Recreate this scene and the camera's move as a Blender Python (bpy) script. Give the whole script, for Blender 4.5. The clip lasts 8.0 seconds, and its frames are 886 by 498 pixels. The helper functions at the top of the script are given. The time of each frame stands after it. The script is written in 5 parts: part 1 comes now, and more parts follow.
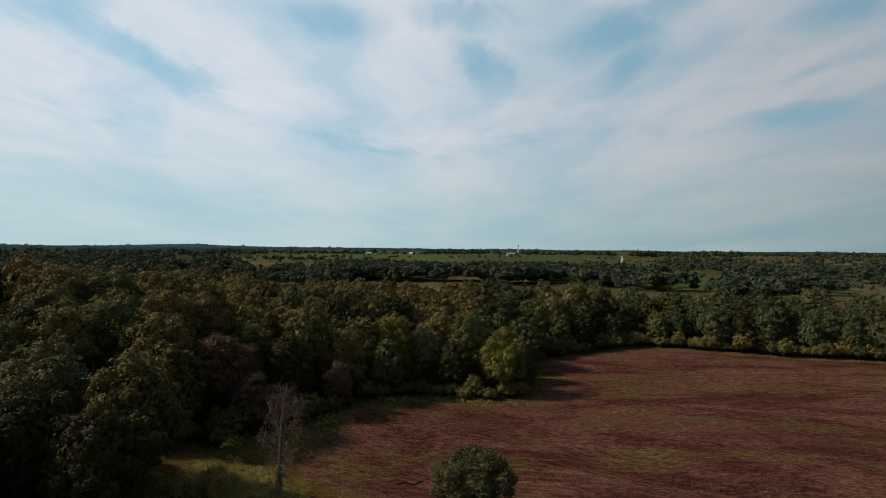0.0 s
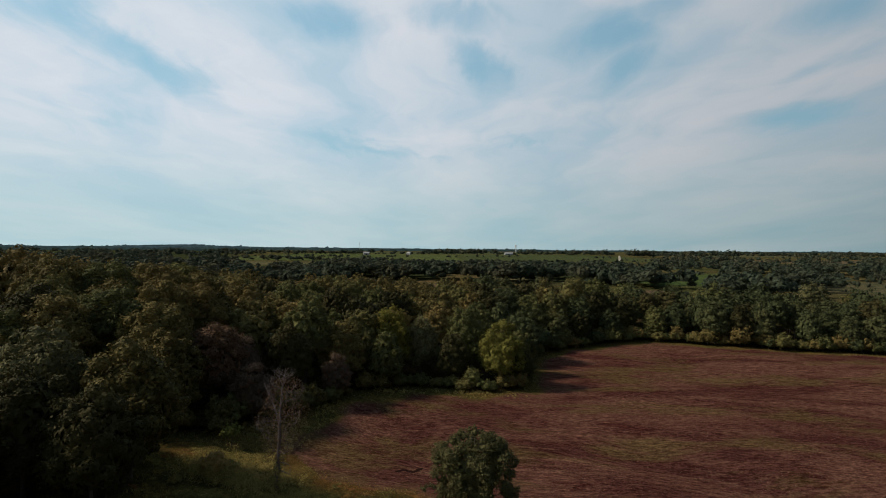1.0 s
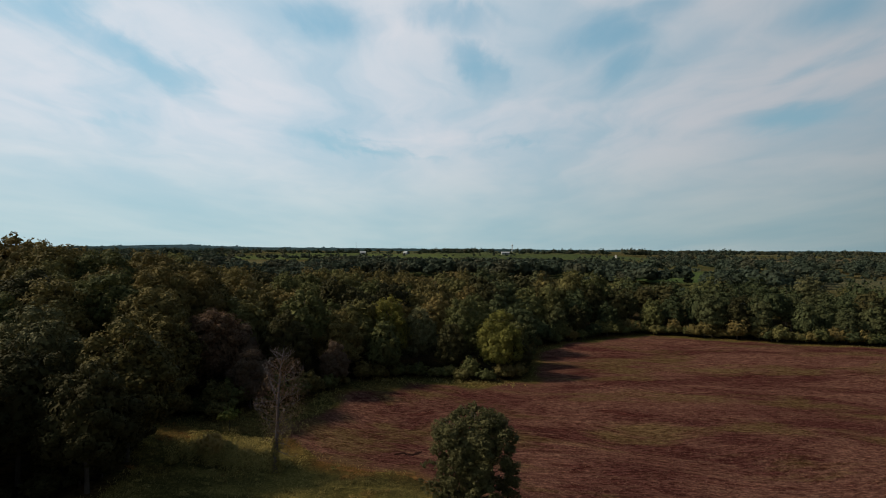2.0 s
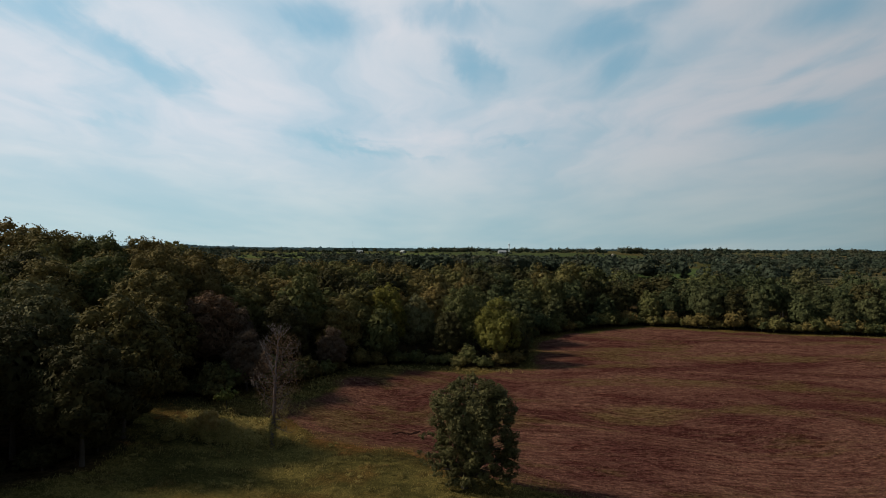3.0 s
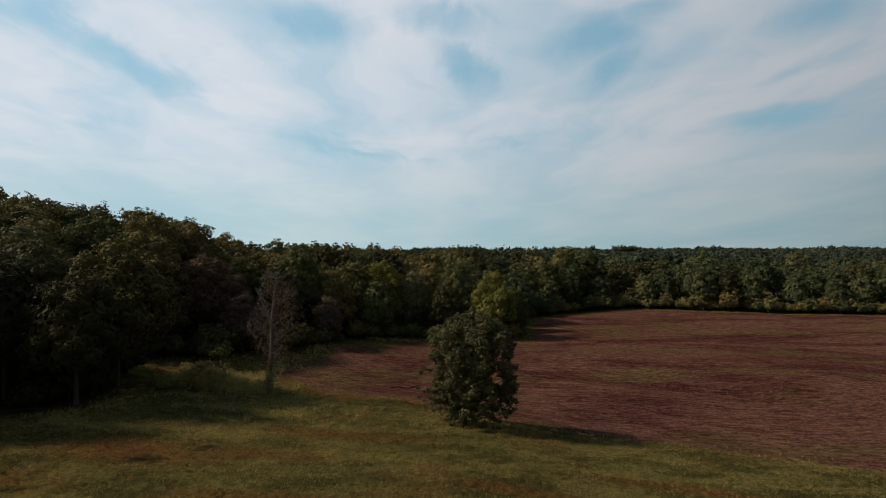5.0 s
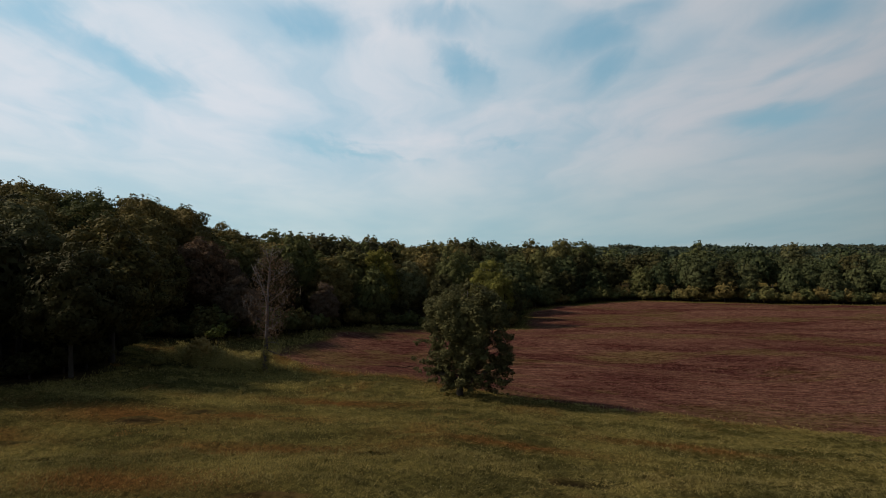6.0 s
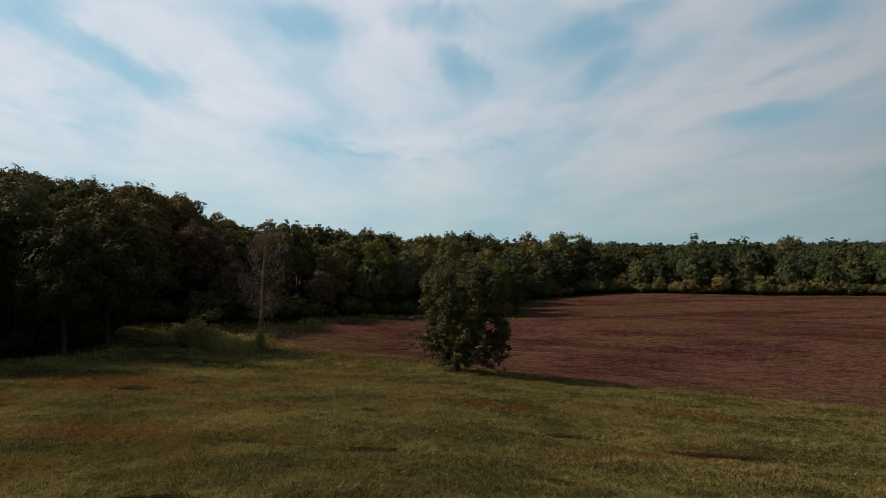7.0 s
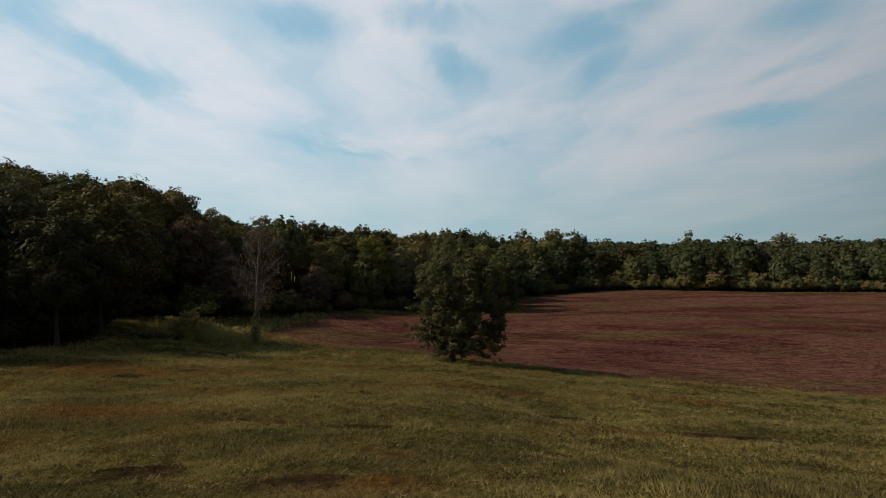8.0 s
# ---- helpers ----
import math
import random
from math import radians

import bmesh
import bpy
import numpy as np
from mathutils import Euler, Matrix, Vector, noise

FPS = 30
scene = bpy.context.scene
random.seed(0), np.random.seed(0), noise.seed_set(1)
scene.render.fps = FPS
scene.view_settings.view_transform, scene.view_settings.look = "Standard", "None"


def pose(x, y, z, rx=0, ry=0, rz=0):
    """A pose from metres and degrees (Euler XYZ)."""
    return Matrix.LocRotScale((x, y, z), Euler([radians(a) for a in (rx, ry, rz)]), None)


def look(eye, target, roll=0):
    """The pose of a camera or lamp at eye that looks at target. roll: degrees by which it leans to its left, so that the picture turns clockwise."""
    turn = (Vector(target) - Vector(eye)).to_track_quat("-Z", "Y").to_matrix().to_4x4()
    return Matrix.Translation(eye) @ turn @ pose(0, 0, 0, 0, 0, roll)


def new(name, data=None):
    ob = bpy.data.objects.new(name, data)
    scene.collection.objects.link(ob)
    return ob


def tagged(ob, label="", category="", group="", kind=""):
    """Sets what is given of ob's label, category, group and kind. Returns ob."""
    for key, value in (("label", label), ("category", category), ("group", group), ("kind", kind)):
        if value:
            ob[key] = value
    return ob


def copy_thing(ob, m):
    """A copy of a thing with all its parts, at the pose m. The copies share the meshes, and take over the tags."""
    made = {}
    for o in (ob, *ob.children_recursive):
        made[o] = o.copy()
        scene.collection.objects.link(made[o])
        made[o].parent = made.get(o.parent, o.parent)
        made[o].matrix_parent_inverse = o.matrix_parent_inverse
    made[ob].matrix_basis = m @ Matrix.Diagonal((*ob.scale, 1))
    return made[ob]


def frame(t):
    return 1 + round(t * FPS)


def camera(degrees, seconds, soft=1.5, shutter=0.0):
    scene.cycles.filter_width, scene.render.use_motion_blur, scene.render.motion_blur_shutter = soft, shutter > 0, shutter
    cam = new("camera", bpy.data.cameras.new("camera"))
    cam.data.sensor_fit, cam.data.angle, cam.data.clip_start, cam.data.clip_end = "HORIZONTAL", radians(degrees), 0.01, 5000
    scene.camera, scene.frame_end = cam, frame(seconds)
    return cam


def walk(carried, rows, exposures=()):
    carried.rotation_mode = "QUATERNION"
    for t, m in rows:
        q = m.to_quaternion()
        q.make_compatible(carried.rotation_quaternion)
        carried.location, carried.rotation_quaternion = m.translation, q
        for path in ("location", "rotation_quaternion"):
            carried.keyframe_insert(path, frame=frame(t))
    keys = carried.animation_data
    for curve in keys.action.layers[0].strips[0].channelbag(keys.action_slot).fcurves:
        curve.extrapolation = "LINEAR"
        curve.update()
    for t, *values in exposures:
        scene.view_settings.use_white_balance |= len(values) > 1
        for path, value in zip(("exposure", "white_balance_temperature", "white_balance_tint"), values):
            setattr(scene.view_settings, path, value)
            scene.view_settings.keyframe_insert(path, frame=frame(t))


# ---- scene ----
cam = camera(82.00, 8.0, soft=1.0)
PATH = [
    (0.0, 0.000, -0.000, 30.400, -0.000, -0.000, -0.350),
    (0.5, -0.151, 0.115, 29.696, -0.151, 0.052, -0.357),
    (1.0, -0.211, 0.216, 28.644, -0.264, 0.044, -0.299),
    (1.5, -0.368, 0.371, 27.523, -0.439, 0.074, -0.267),
    (3.0, -0.590, 0.706, 23.676, -1.000, 0.074, -0.130),
    (3.5, -0.710, 0.916, 22.082, -1.114, 0.169, -0.046),
    (4.0, -0.820, 0.950, 20.547, -1.263, 0.228, 0.091),
    (4.5, -0.890, 0.917, 19.046, -1.429, 0.256, 0.147),
    (6.0, -0.722, 0.911, 14.997, -1.913, 0.331, 0.428),
    (6.5, -0.695, 1.006, 13.760, -2.077, 0.326, 0.490),
    (7.0, -0.663, 1.130, 12.828, -2.237, 0.286, 0.549),
    (7.5, -0.666, 1.178, 12.283, -2.453, 0.231, 0.537),
    (8.0, -0.681, 1.204, 12.000, -2.750, 0.231, 0.583),
]
walk(cam, [(t, pose(x, y, z, 90 + pitch, roll, yaw)) for t, x, y, z, yaw, pitch, roll in PATH])

# ---- light ----
SUN_AZ, SUN_EL = -87.0, 38.5      # degrees: azimuth from +y towards +x, elevation


def sun_dir():
    a, e = radians(SUN_AZ), radians(SUN_EL)
    return Vector((math.sin(a) * math.cos(e), math.cos(a) * math.cos(e), math.sin(e)))


sun = new("sun", bpy.data.lights.new("sun", "SUN"))
sun.data.energy, sun.data.angle, sun.data.color = 4.9, radians(6.0), (1.0, 0.87, 0.68)
sun.matrix_world = look(sun_dir() * 100, (0, 0, 0))
scene.view_settings.exposure = 0.0


class Nodes:
    """Short hand for building a node tree."""

    def __init__(self, tree):
        self.t = tree

    def add(self, kind, **props):
        n = self.t.nodes.new(kind)
        for k, v in props.items():
            setattr(n, k, v)
        return n

    def set(self, socket, v):
        if isinstance(v, bpy.types.NodeSocket):
            self.t.links.new(v, socket)
        else:
            socket.default_value = v

    def math(self, op, a, b=0.0, c=None, clamp=False):
        n = self.add("ShaderNodeMath", operation=op, use_clamp=clamp)
        self.set(n.inputs[0], a)
        self.set(n.inputs[1], b)
        if c is not None:
            self.set(n.inputs[2], c)
        return n.outputs[0]

    def mix(self, fac, a, b, blend="MIX"):
        n = self.add("ShaderNodeMix", data_type="RGBA", blend_type=blend)
        self.set(n.inputs[0], fac)
        self.set(n.inputs[6], a)
        self.set(n.inputs[7], b)
        return n.outputs[2]

    def ramp(self, v, a, b, lo=0.0, hi=1.0):
        n = self.add("ShaderNodeMapRange", interpolation_type="SMOOTHSTEP")
        for i, w in enumerate((v, a, b, lo, hi)):
            self.set(n.inputs[i], w)
        return n.outputs[0]

    def noise(self, vec, scale, detail=3.0, rough=0.55, distort=0.0):
        n = self.add("ShaderNodeTexNoise")
        if vec is not None:
            self.set(n.inputs["Vector"], vec)
        self.set(n.inputs["Scale"], scale)
        self.set(n.inputs["Detail"], detail)
        self.set(n.inputs["Roughness"], rough)
        self.set(n.inputs["Distortion"], distort)
        return n.outputs[0]

    def mapping(self, vec, loc=(0, 0, 0), rot=(0, 0, 0), scale=(1, 1, 1), kind="POINT"):
        n = self.add("ShaderNodeMapping", vector_type=kind)
        self.set(n.inputs[0], vec)
        n.inputs[1].default_value, n.inputs[2].default_value, n.inputs[3].default_value = loc, rot, scale
        return n.outputs[0]

    def vec(self, x, y, z=0.0):
        n = self.add("ShaderNodeCombineXYZ")
        for i, w in enumerate((x, y, z)):
            self.set(n.inputs[i], w)
        return n.outputs[0]


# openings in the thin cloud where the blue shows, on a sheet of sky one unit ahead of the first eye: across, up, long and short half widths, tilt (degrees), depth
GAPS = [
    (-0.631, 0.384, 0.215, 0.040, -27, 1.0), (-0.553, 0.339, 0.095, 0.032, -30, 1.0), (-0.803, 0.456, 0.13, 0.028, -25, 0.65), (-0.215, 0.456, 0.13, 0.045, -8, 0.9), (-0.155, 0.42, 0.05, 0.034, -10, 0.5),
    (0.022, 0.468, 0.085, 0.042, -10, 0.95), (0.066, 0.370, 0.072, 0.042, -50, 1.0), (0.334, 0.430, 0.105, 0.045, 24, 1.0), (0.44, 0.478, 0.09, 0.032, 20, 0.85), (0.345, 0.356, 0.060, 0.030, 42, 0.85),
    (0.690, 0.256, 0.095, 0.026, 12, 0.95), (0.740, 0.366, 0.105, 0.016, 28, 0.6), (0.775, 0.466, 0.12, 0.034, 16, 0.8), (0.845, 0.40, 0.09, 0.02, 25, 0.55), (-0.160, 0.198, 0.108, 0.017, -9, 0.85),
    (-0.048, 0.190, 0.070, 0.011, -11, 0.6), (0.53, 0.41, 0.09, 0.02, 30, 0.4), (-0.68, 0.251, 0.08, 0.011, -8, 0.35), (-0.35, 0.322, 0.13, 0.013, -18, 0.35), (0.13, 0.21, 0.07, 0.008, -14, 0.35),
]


def build_sky():
    world = bpy.data.worlds.new("sky")
    world.use_nodes = True
    scene.world = world
    t = world.node_tree
    t.nodes.clear()
    N = Nodes(t)
    sky = N.add("ShaderNodeTexSky", sky_type="NISHITA", sun_disc=False, sun_elevation=radians(SUN_EL), sun_rotation=radians(SUN_AZ), altitude=300.0,
                air_density=1.0, dust_density=1.2, ozone_density=2.5)
    d = N.add("ShaderNodeTexCoord").outputs["Generated"]
    sep = N.add("ShaderNodeSeparateXYZ")
    N.set(sep.inputs[0], d)
    x, y, z = sep.outputs
    zz = N.math("MAXIMUM", z, 0.0)
    h = N.math("ADD", zz, 0.12)
    plane = N.vec(N.math("DIVIDE", x, h), N.math("DIVIDE", y, h))
    # long fibres of cirrus running away from the eye, and broader banks
    warp = N.add("ShaderNodeTexNoise")
    N.set(warp.inputs["Vector"], plane)
    N.set(warp.inputs["Scale"], 0.9)
    N.set(warp.inputs["Detail"], 3.0)
    bent = N.add("ShaderNodeVectorMath", operation="MULTIPLY_ADD")
    N.set(bent.inputs[0], warp.outputs[1])
    bent.inputs[1].default_value = (1.3, 1.3, 0)
    N.set(bent.inputs[2], plane)
    fib = N.noise(N.mapping(bent.outputs[0], (0.3, 0.7, 0), (0, 0, radians(-8)), (1.35, 0.72, 1)), 1.0, 6.0, 0.55)
    bank = N.noise(N.mapping(plane, (4.1, 1.3, 0), (0, 0, radians(-14)), (0.9, 0.4, 1)), 1.0, 3.0, 0.5)
    el0 = N.math("MULTIPLY", N.math("ARCSINE", z), 180 / math.pi)
    fib = N.math("ADD", 0.5, N.math("MULTIPLY", N.math("SUBTRACT", fib, 0.5), N.ramp(el0, 1.0, 14.0, 0.15, 1.25)))
    el = N.math("MULTIPLY", N.math("ARCSINE", z), 180 / math.pi)
    fine = N.noise(N.mapping(plane, (2.2, 5.1, 0), (0, 0, radians(-10)), (5.0, 1.6, 1)), 1.0, 5.0, 0.62)
    wob = N.math("ADD", N.math("MULTIPLY", N.math("SUBTRACT", fib, 0.5), 0.10), N.math("MULTIPLY", N.math("SUBTRACT", fine, 0.5), 0.12))
    ahead = N.math("MAXIMUM", y, 0.02)
    sphere = N.vec(N.math("ADD", N.math("DIVIDE", x, ahead), wob), N.math("ADD", N.math("DIVIDE", z, ahead), N.math("MULTIPLY", wob, 0.6)))
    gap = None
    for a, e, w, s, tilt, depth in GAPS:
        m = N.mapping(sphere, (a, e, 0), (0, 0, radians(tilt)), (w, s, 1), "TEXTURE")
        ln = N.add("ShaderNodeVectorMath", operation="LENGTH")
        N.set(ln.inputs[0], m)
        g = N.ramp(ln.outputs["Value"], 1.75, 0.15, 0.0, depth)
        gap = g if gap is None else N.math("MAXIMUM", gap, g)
    low = N.ramp(el, 2.0, 16.0, 0.16, 0.0)
    dens = N.math("ADD", N.math("ADD", N.math("MULTIPLY", fib, 0.95), N.math("MULTIPLY", bank, 0.45)), low)
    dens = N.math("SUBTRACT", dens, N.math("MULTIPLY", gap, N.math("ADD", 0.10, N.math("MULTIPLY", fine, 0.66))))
    dens = N.math("ADD", dens, N.math("MULTIPLY", N.math("SUBTRACT", fine, 0.5), N.ramp(el, 4.0, 16.0, 0.05, 0.34)))
    # overhead the veil thins out to blue
    dens = N.math("SUBTRACT", dens, N.ramp(el, 28.0, 50.0, 0.0, 0.5))
    cover = N.ramp(dens, 0.12, 0.76, 0.10, 0.96)
    towards = N.add("ShaderNodeVectorMath", operation="DOT_PRODUCT")
    N.set(towards.inputs[0], d)
    towards.inputs[1].default_value = Vector((math.sin(radians(-64.0)), math.cos(radians(-64.0)), 0.25)).normalized()
    dot = towards.outputs["Value"]
    glow = N.math("SUBTRACT", N.ramp(dot, -0.5, 0.9, 0.66, 1.17), N.ramp(dot, -0.12, -0.85, 0.0, 0.50))
    white = N.mix(N.ramp(el, 0.0, 14.0), (0.41, 0.535, 0.56, 1), (0.55, 0.60, 0.65, 1))
    thick = N.ramp(N.math("ADD", N.math("MULTIPLY", fib, 0.6), N.math("MULTIPLY", bank, 0.4)), 0.36, 0.64)
    body = N.mix(thick, (0.80, 0.92, 0.98, 1), (1.13, 1.07, 1.06, 1))
    cloud = N.mix(1.0, N.mix(1.0, white, body, "MULTIPLY"), glow, "MULTIPLY")
    blue = N.mix(1.0, sky.outputs[0], (SKY * 1.20, SKY * 1.46, SKY * 1.24, 1), "MULTIPLY")
    thin = N.mix(1.0, N.mix(N.ramp(el, 8.0, 27.0), (0.285, 0.475, 0.575, 1), (0.215, 0.435, 0.580, 1)), glow, "MULTIPLY")
    blue = N.mix(N.ramp(el, 45.0, 30.0, 0.0, 0.75), blue, thin)
    col = N.mix(cover, blue, cloud)
    bg = N.add("ShaderNodeBackground")
    N.set(bg.inputs[0], col)
    out = N.add("ShaderNodeOutputWorld")
    t.links.new(bg.outputs[0], out.inputs[0])


SKY = 0.10
build_sky()


# ---- materials ----
def material(name):
    m = bpy.data.materials.new(name)
    m.use_nodes = True
    N = Nodes(m.node_tree)
    bsdf = m.node_tree.nodes["Principled BSDF"]
    bsdf.inputs["Specular IOR Level"].default_value = 0.25
    return m, N, bsdf


def leaf_material(name, dark, light, odd, translucent=0.25):
    """Leaves: the hue varies from tree to tree and from spray to spray."""
    m, N, bsdf = material(name)
    tree = N.add("ShaderNodeObjectInfo").outputs["Random"]
    tree = N.math("FRACT", N.math("ADD", tree, N.add("ShaderNodeAttribute", attribute_name="hue").outputs["Fac"]))
    spray = N.add("ShaderNodeNewGeometry").outputs["Random Per Island"]
    col = N.mix(N.ramp(N.math("ADD", N.math("MULTIPLY", spray, 0.6), N.math("MULTIPLY", N.math("FRACT", N.math("MULTIPLY", tree, 7.3)), 0.4)), 0.0, 1.0), dark, light)
    col = N.mix(N.math("MULTIPLY", N.ramp(tree, 0.45, 1.0), 0.75), col, odd)
    pos = N.add("ShaderNodeNewGeometry").outputs["Position"]
    big = N.noise(pos, 0.35, 2.0)
    k = N.math("ADD", 0.6, N.math("ADD", N.math("MULTIPLY", big, 0.6), N.math("MULTIPLY", spray, 0.2)))
    col = N.mix(1.0, col, k, "MULTIPLY")
    N.set(bsdf.inputs["Base Color"], col)
    bsdf.inputs["Roughness"].default_value = 0.75
    bsdf.inputs["Specular IOR Level"].default_value = 0.06
    tr = N.add("ShaderNodeBsdfTranslucent")
    N.set(tr.inputs[0], col)
    mix = N.add("ShaderNodeMixShader")
    mix.inputs[0].default_value = translucent
    tree_ = m.node_tree
    tree_.links.new(bsdf.outputs[0], mix.inputs[1])
    tree_.links.new(tr.outputs[0], mix.inputs[2])
    tree_.links.new(mix.outputs[0], tree_.nodes["Material Output"].inputs[0])
    return m


def bark_material(name, dark, light):
    m, N, bsdf = material(name)
    pos = N.add("ShaderNodeTexCoord").outputs["Object"]
    n = N.noise(N.mapping(pos, scale=(9, 9, 2)), 1.0, 5.0, 0.65)
    N.set(bsdf.inputs["Base Color"], N.mix(n, dark, light))
    bsdf.inputs["Roughness"].default_value = 0.9
    b = N.add("ShaderNodeBump")
    b.inputs["Strength"].default_value = 0.6
    N.set(b.inputs["Height"], n)
    N.set(bsdf.inputs["Normal"], b.outputs[0])
    return m


LEAF_OAK = leaf_material("oak_leaves", (0.055, 0.047, 0.016, 1), (0.134, 0.106, 0.037, 1), (0.130, 0.094, 0.033, 1), 0.18)
LEAF_GREEN = leaf_material("green_leaves", (0.044, 0.049, 0.018, 1), (0.100, 0.100, 0.036, 1), (0.116, 0.100, 0.036, 1))
LEAF_YELLOW = leaf_material("yellowing_leaves", (0.066, 0.066, 0.014, 1), (0.138, 0.122, 0.026, 1), (0.112, 0.108, 0.026, 1))
LEAF_RUST = leaf_material("rusty_leaves", (0.066, 0.042, 0.027, 1), (0.130, 0.078, 0.048, 1), (0.105, 0.074, 0.053, 1))
# far leaves: the bluish haze of distance is mixed into their colours
LEAF_FAR_HAZE = leaf_material("far_hazy_leaves", (0.028, 0.038, 0.026, 1), (0.044, 0.056, 0.036, 1), (0.064, 0.060, 0.036, 1))
# dark green leaves, made darker still to carry the shade of the wood edge
LEAF_DARK_SHADE = leaf_material("dark_shaded_leaves", (0.019, 0.0185, 0.007, 1), (0.042, 0.039, 0.015, 1), (0.046, 0.040, 0.015, 1), 0.10)
LEAF_LONE = leaf_material("lone_tree_leaves", (0.032, 0.033, 0.014, 1), (0.084, 0.079, 0.034, 1), (0.084, 0.077, 0.031, 1), 0.2)
LEAF_PALE = leaf_material("pale_leaves", (0.085, 0.098, 0.026, 1), (0.185, 0.185, 0.055, 1), (0.160, 0.150, 0.044, 1), 0.35)
LEAF_BELT = leaf_material("belt_leaves", (0.026, 0.034, 0.015, 1), (0.060, 0.068, 0.029, 1), (0.066, 0.064, 0.027, 1), 0.2)
LEAF_STRAW = leaf_material("pale_weed_leaves", (0.165, 0.135, 0.045, 1), (0.310, 0.240, 0.085, 1), (0.290, 0.190, 0.070, 1), 0.35)
LEAF_PALE_OAK = leaf_material("grey_green_leaves", (0.050, 0.050, 0.022, 1), (0.124, 0.116, 0.054, 1), (0.110, 0.098, 0.044, 1), 0.2)
BARK = bark_material("bark", (0.022, 0.018, 0.014, 1), (0.075, 0.062, 0.052, 1))
DEADWOOD = bark_material("bare_wood", (0.046, 0.036, 0.036, 1), (0.130, 0.106, 0.106, 1))


# ---- the lie of the land ----
def sstep(v, a, b):
    k = np.clip((v - a) / (b - a), 0, 1)
    return k * k * (3 - 2 * k)


def softplus(v, w):
    return w * np.logaddexp(0, v / w)


def land(x, y):
    """Height of the ground: a knoll under the camera, a flat field, a wooded hill, rolling country beyond."""
    x, y = np.asarray(x, float), np.asarray(y, float)
    p = 9.3 - 0.145 * y - 0.10 * np.maximum(x, 0)
    p = 9.3 - softplus(9.3 - p + 1.0, 0.8) + 1.0
    h = softplus(p, 1.2) - 0.9
    h = h + 11.0 * np.exp(-((x + 80) ** 2 + (y - 85) ** 2) / 2450.0)
    h = h - 0.8 * sstep(y, 70, 150)
    far = 7.0 * sstep(y, 230, 560) + 8.0 * sstep(y, 620, 1200) + 2.0 * sstep(y, 1200, 2200)
    roll = 2.2 * np.sin(x / 190.0 + 1.1) * np.sin(y / 160.0 + 0.4) * sstep(y, 200, 420)
    edge = np.interp(x, [-60, -17, -6, 16, 22, 38, 67, 107, 170, 260], [70, 98, 108, 110, 132, 154, 168, 151, 138, 122])
    rise = (5.0 - 2.2 * sstep(x, 50, 110)) * sstep(y - edge, 3, 50) * sstep(x, -70, -20) * (1 - sstep(y, 195, 320))
    h = h + rise
    pond = np.exp(-(((x - 535) / 60) ** 2 + ((y - 590) / 40) ** 2) ** 2)
    bump = 0.18 * np.sin(x / 5.3 + 0.7 * np.sin(y / 7.1)) * np.sin(y / 6.1 + 0.5) * (1 - sstep(y, 40, 70))
    h = h + far + roll + bump
    return h * (1 - pond) + 9.0 * pond


def height(x, y):
    return float(land(x, y))


# ---- builders ----
def mesh_of(name, verts, faces, materials, smooth=False):
    me = bpy.data.meshes.new(name)
    me.from_pydata(np.asarray(verts).tolist(), [], faces if isinstance(faces, list) else faces.tolist())
    for m in materials if isinstance(materials, (list, tuple)) else [materials]:
        me.materials.append(m)
    if smooth:
        me.polygons.foreach_set("use_smooth", np.ones(len(me.polygons), bool))
    me.update()
    return me


def part(name, me, parent, label=""):
    ob = new(name, me)
    ob.parent = parent
    return tagged(ob, label)


class Shape:
    """Collects vertices and faces of one mesh."""

    def __init__(self):
        self.v, self.f, self.n = [], [], 0

    def put(self, verts, faces):
        verts = np.asarray(verts, float)
        self.v.append(verts)
        self.f += [[i + self.n for i in f] for f in (faces.tolist() if isinstance(faces, np.ndarray) else faces)]
        self.n += len(verts)

    def tube(self, pts, radii, sides=6):
        pts = [Vector(p) for p in pts]
        rings = []
        for i, p in enumerate(pts):
            d = (pts[min(i + 1, len(pts) - 1)] - pts[max(i - 1, 0)]).normalized()
            a = d.orthogonal().normalized()
            b = d.cross(a)
            for k in range(sides):
                w = 2 * math.pi * k / sides
                rings.append(p + (a * math.cos(w) + b * math.sin(w)) * radii[i])
        faces = []
        for i in range(len(pts) - 1):
            for k in range(sides):
                q = (k + 1) % sides
                faces.append([i * sides + k, i * sides + q, (i + 1) * sides + q, (i + 1) * sides + k])
        faces.append([(len(pts) - 1) * sides + k for k in range(sides)])
        self.put([tuple(r) for r in rings], faces)

    def box(self, x0, x1, y0, y1, z0, z1):
        v = [(x, y, z) for z in (z0, z1) for y in (y0, y1) for x in (x0, x1)]
        self.put(v, [[0, 2, 3, 1], [4, 5, 7, 6], [0, 1, 5, 4], [2, 6, 7, 3], [0, 4, 6, 2], [1, 3, 7, 5]])

    def mesh(self, name, materials, smooth=False):
        return mesh_of(name, np.concatenate(self.v), self.f, materials, smooth)


def ball(sub):
    bm = bmesh.new()
    bmesh.ops.create_icosphere(bm, subdivisions=sub, radius=1.0)
    v = np.array([p.co[:] for p in bm.verts])
    f = np.array([[p.index for p in q.verts] for q in bm.faces])
    bm.free()
    return v, f


BALL1, BALL2, BALL3, BALL4 = ball(1), ball(2), ball(3), ball(4)


def unit(v):
    return v / np.maximum(np.linalg.norm(v, axis=1, keepdims=True), 1e-9)


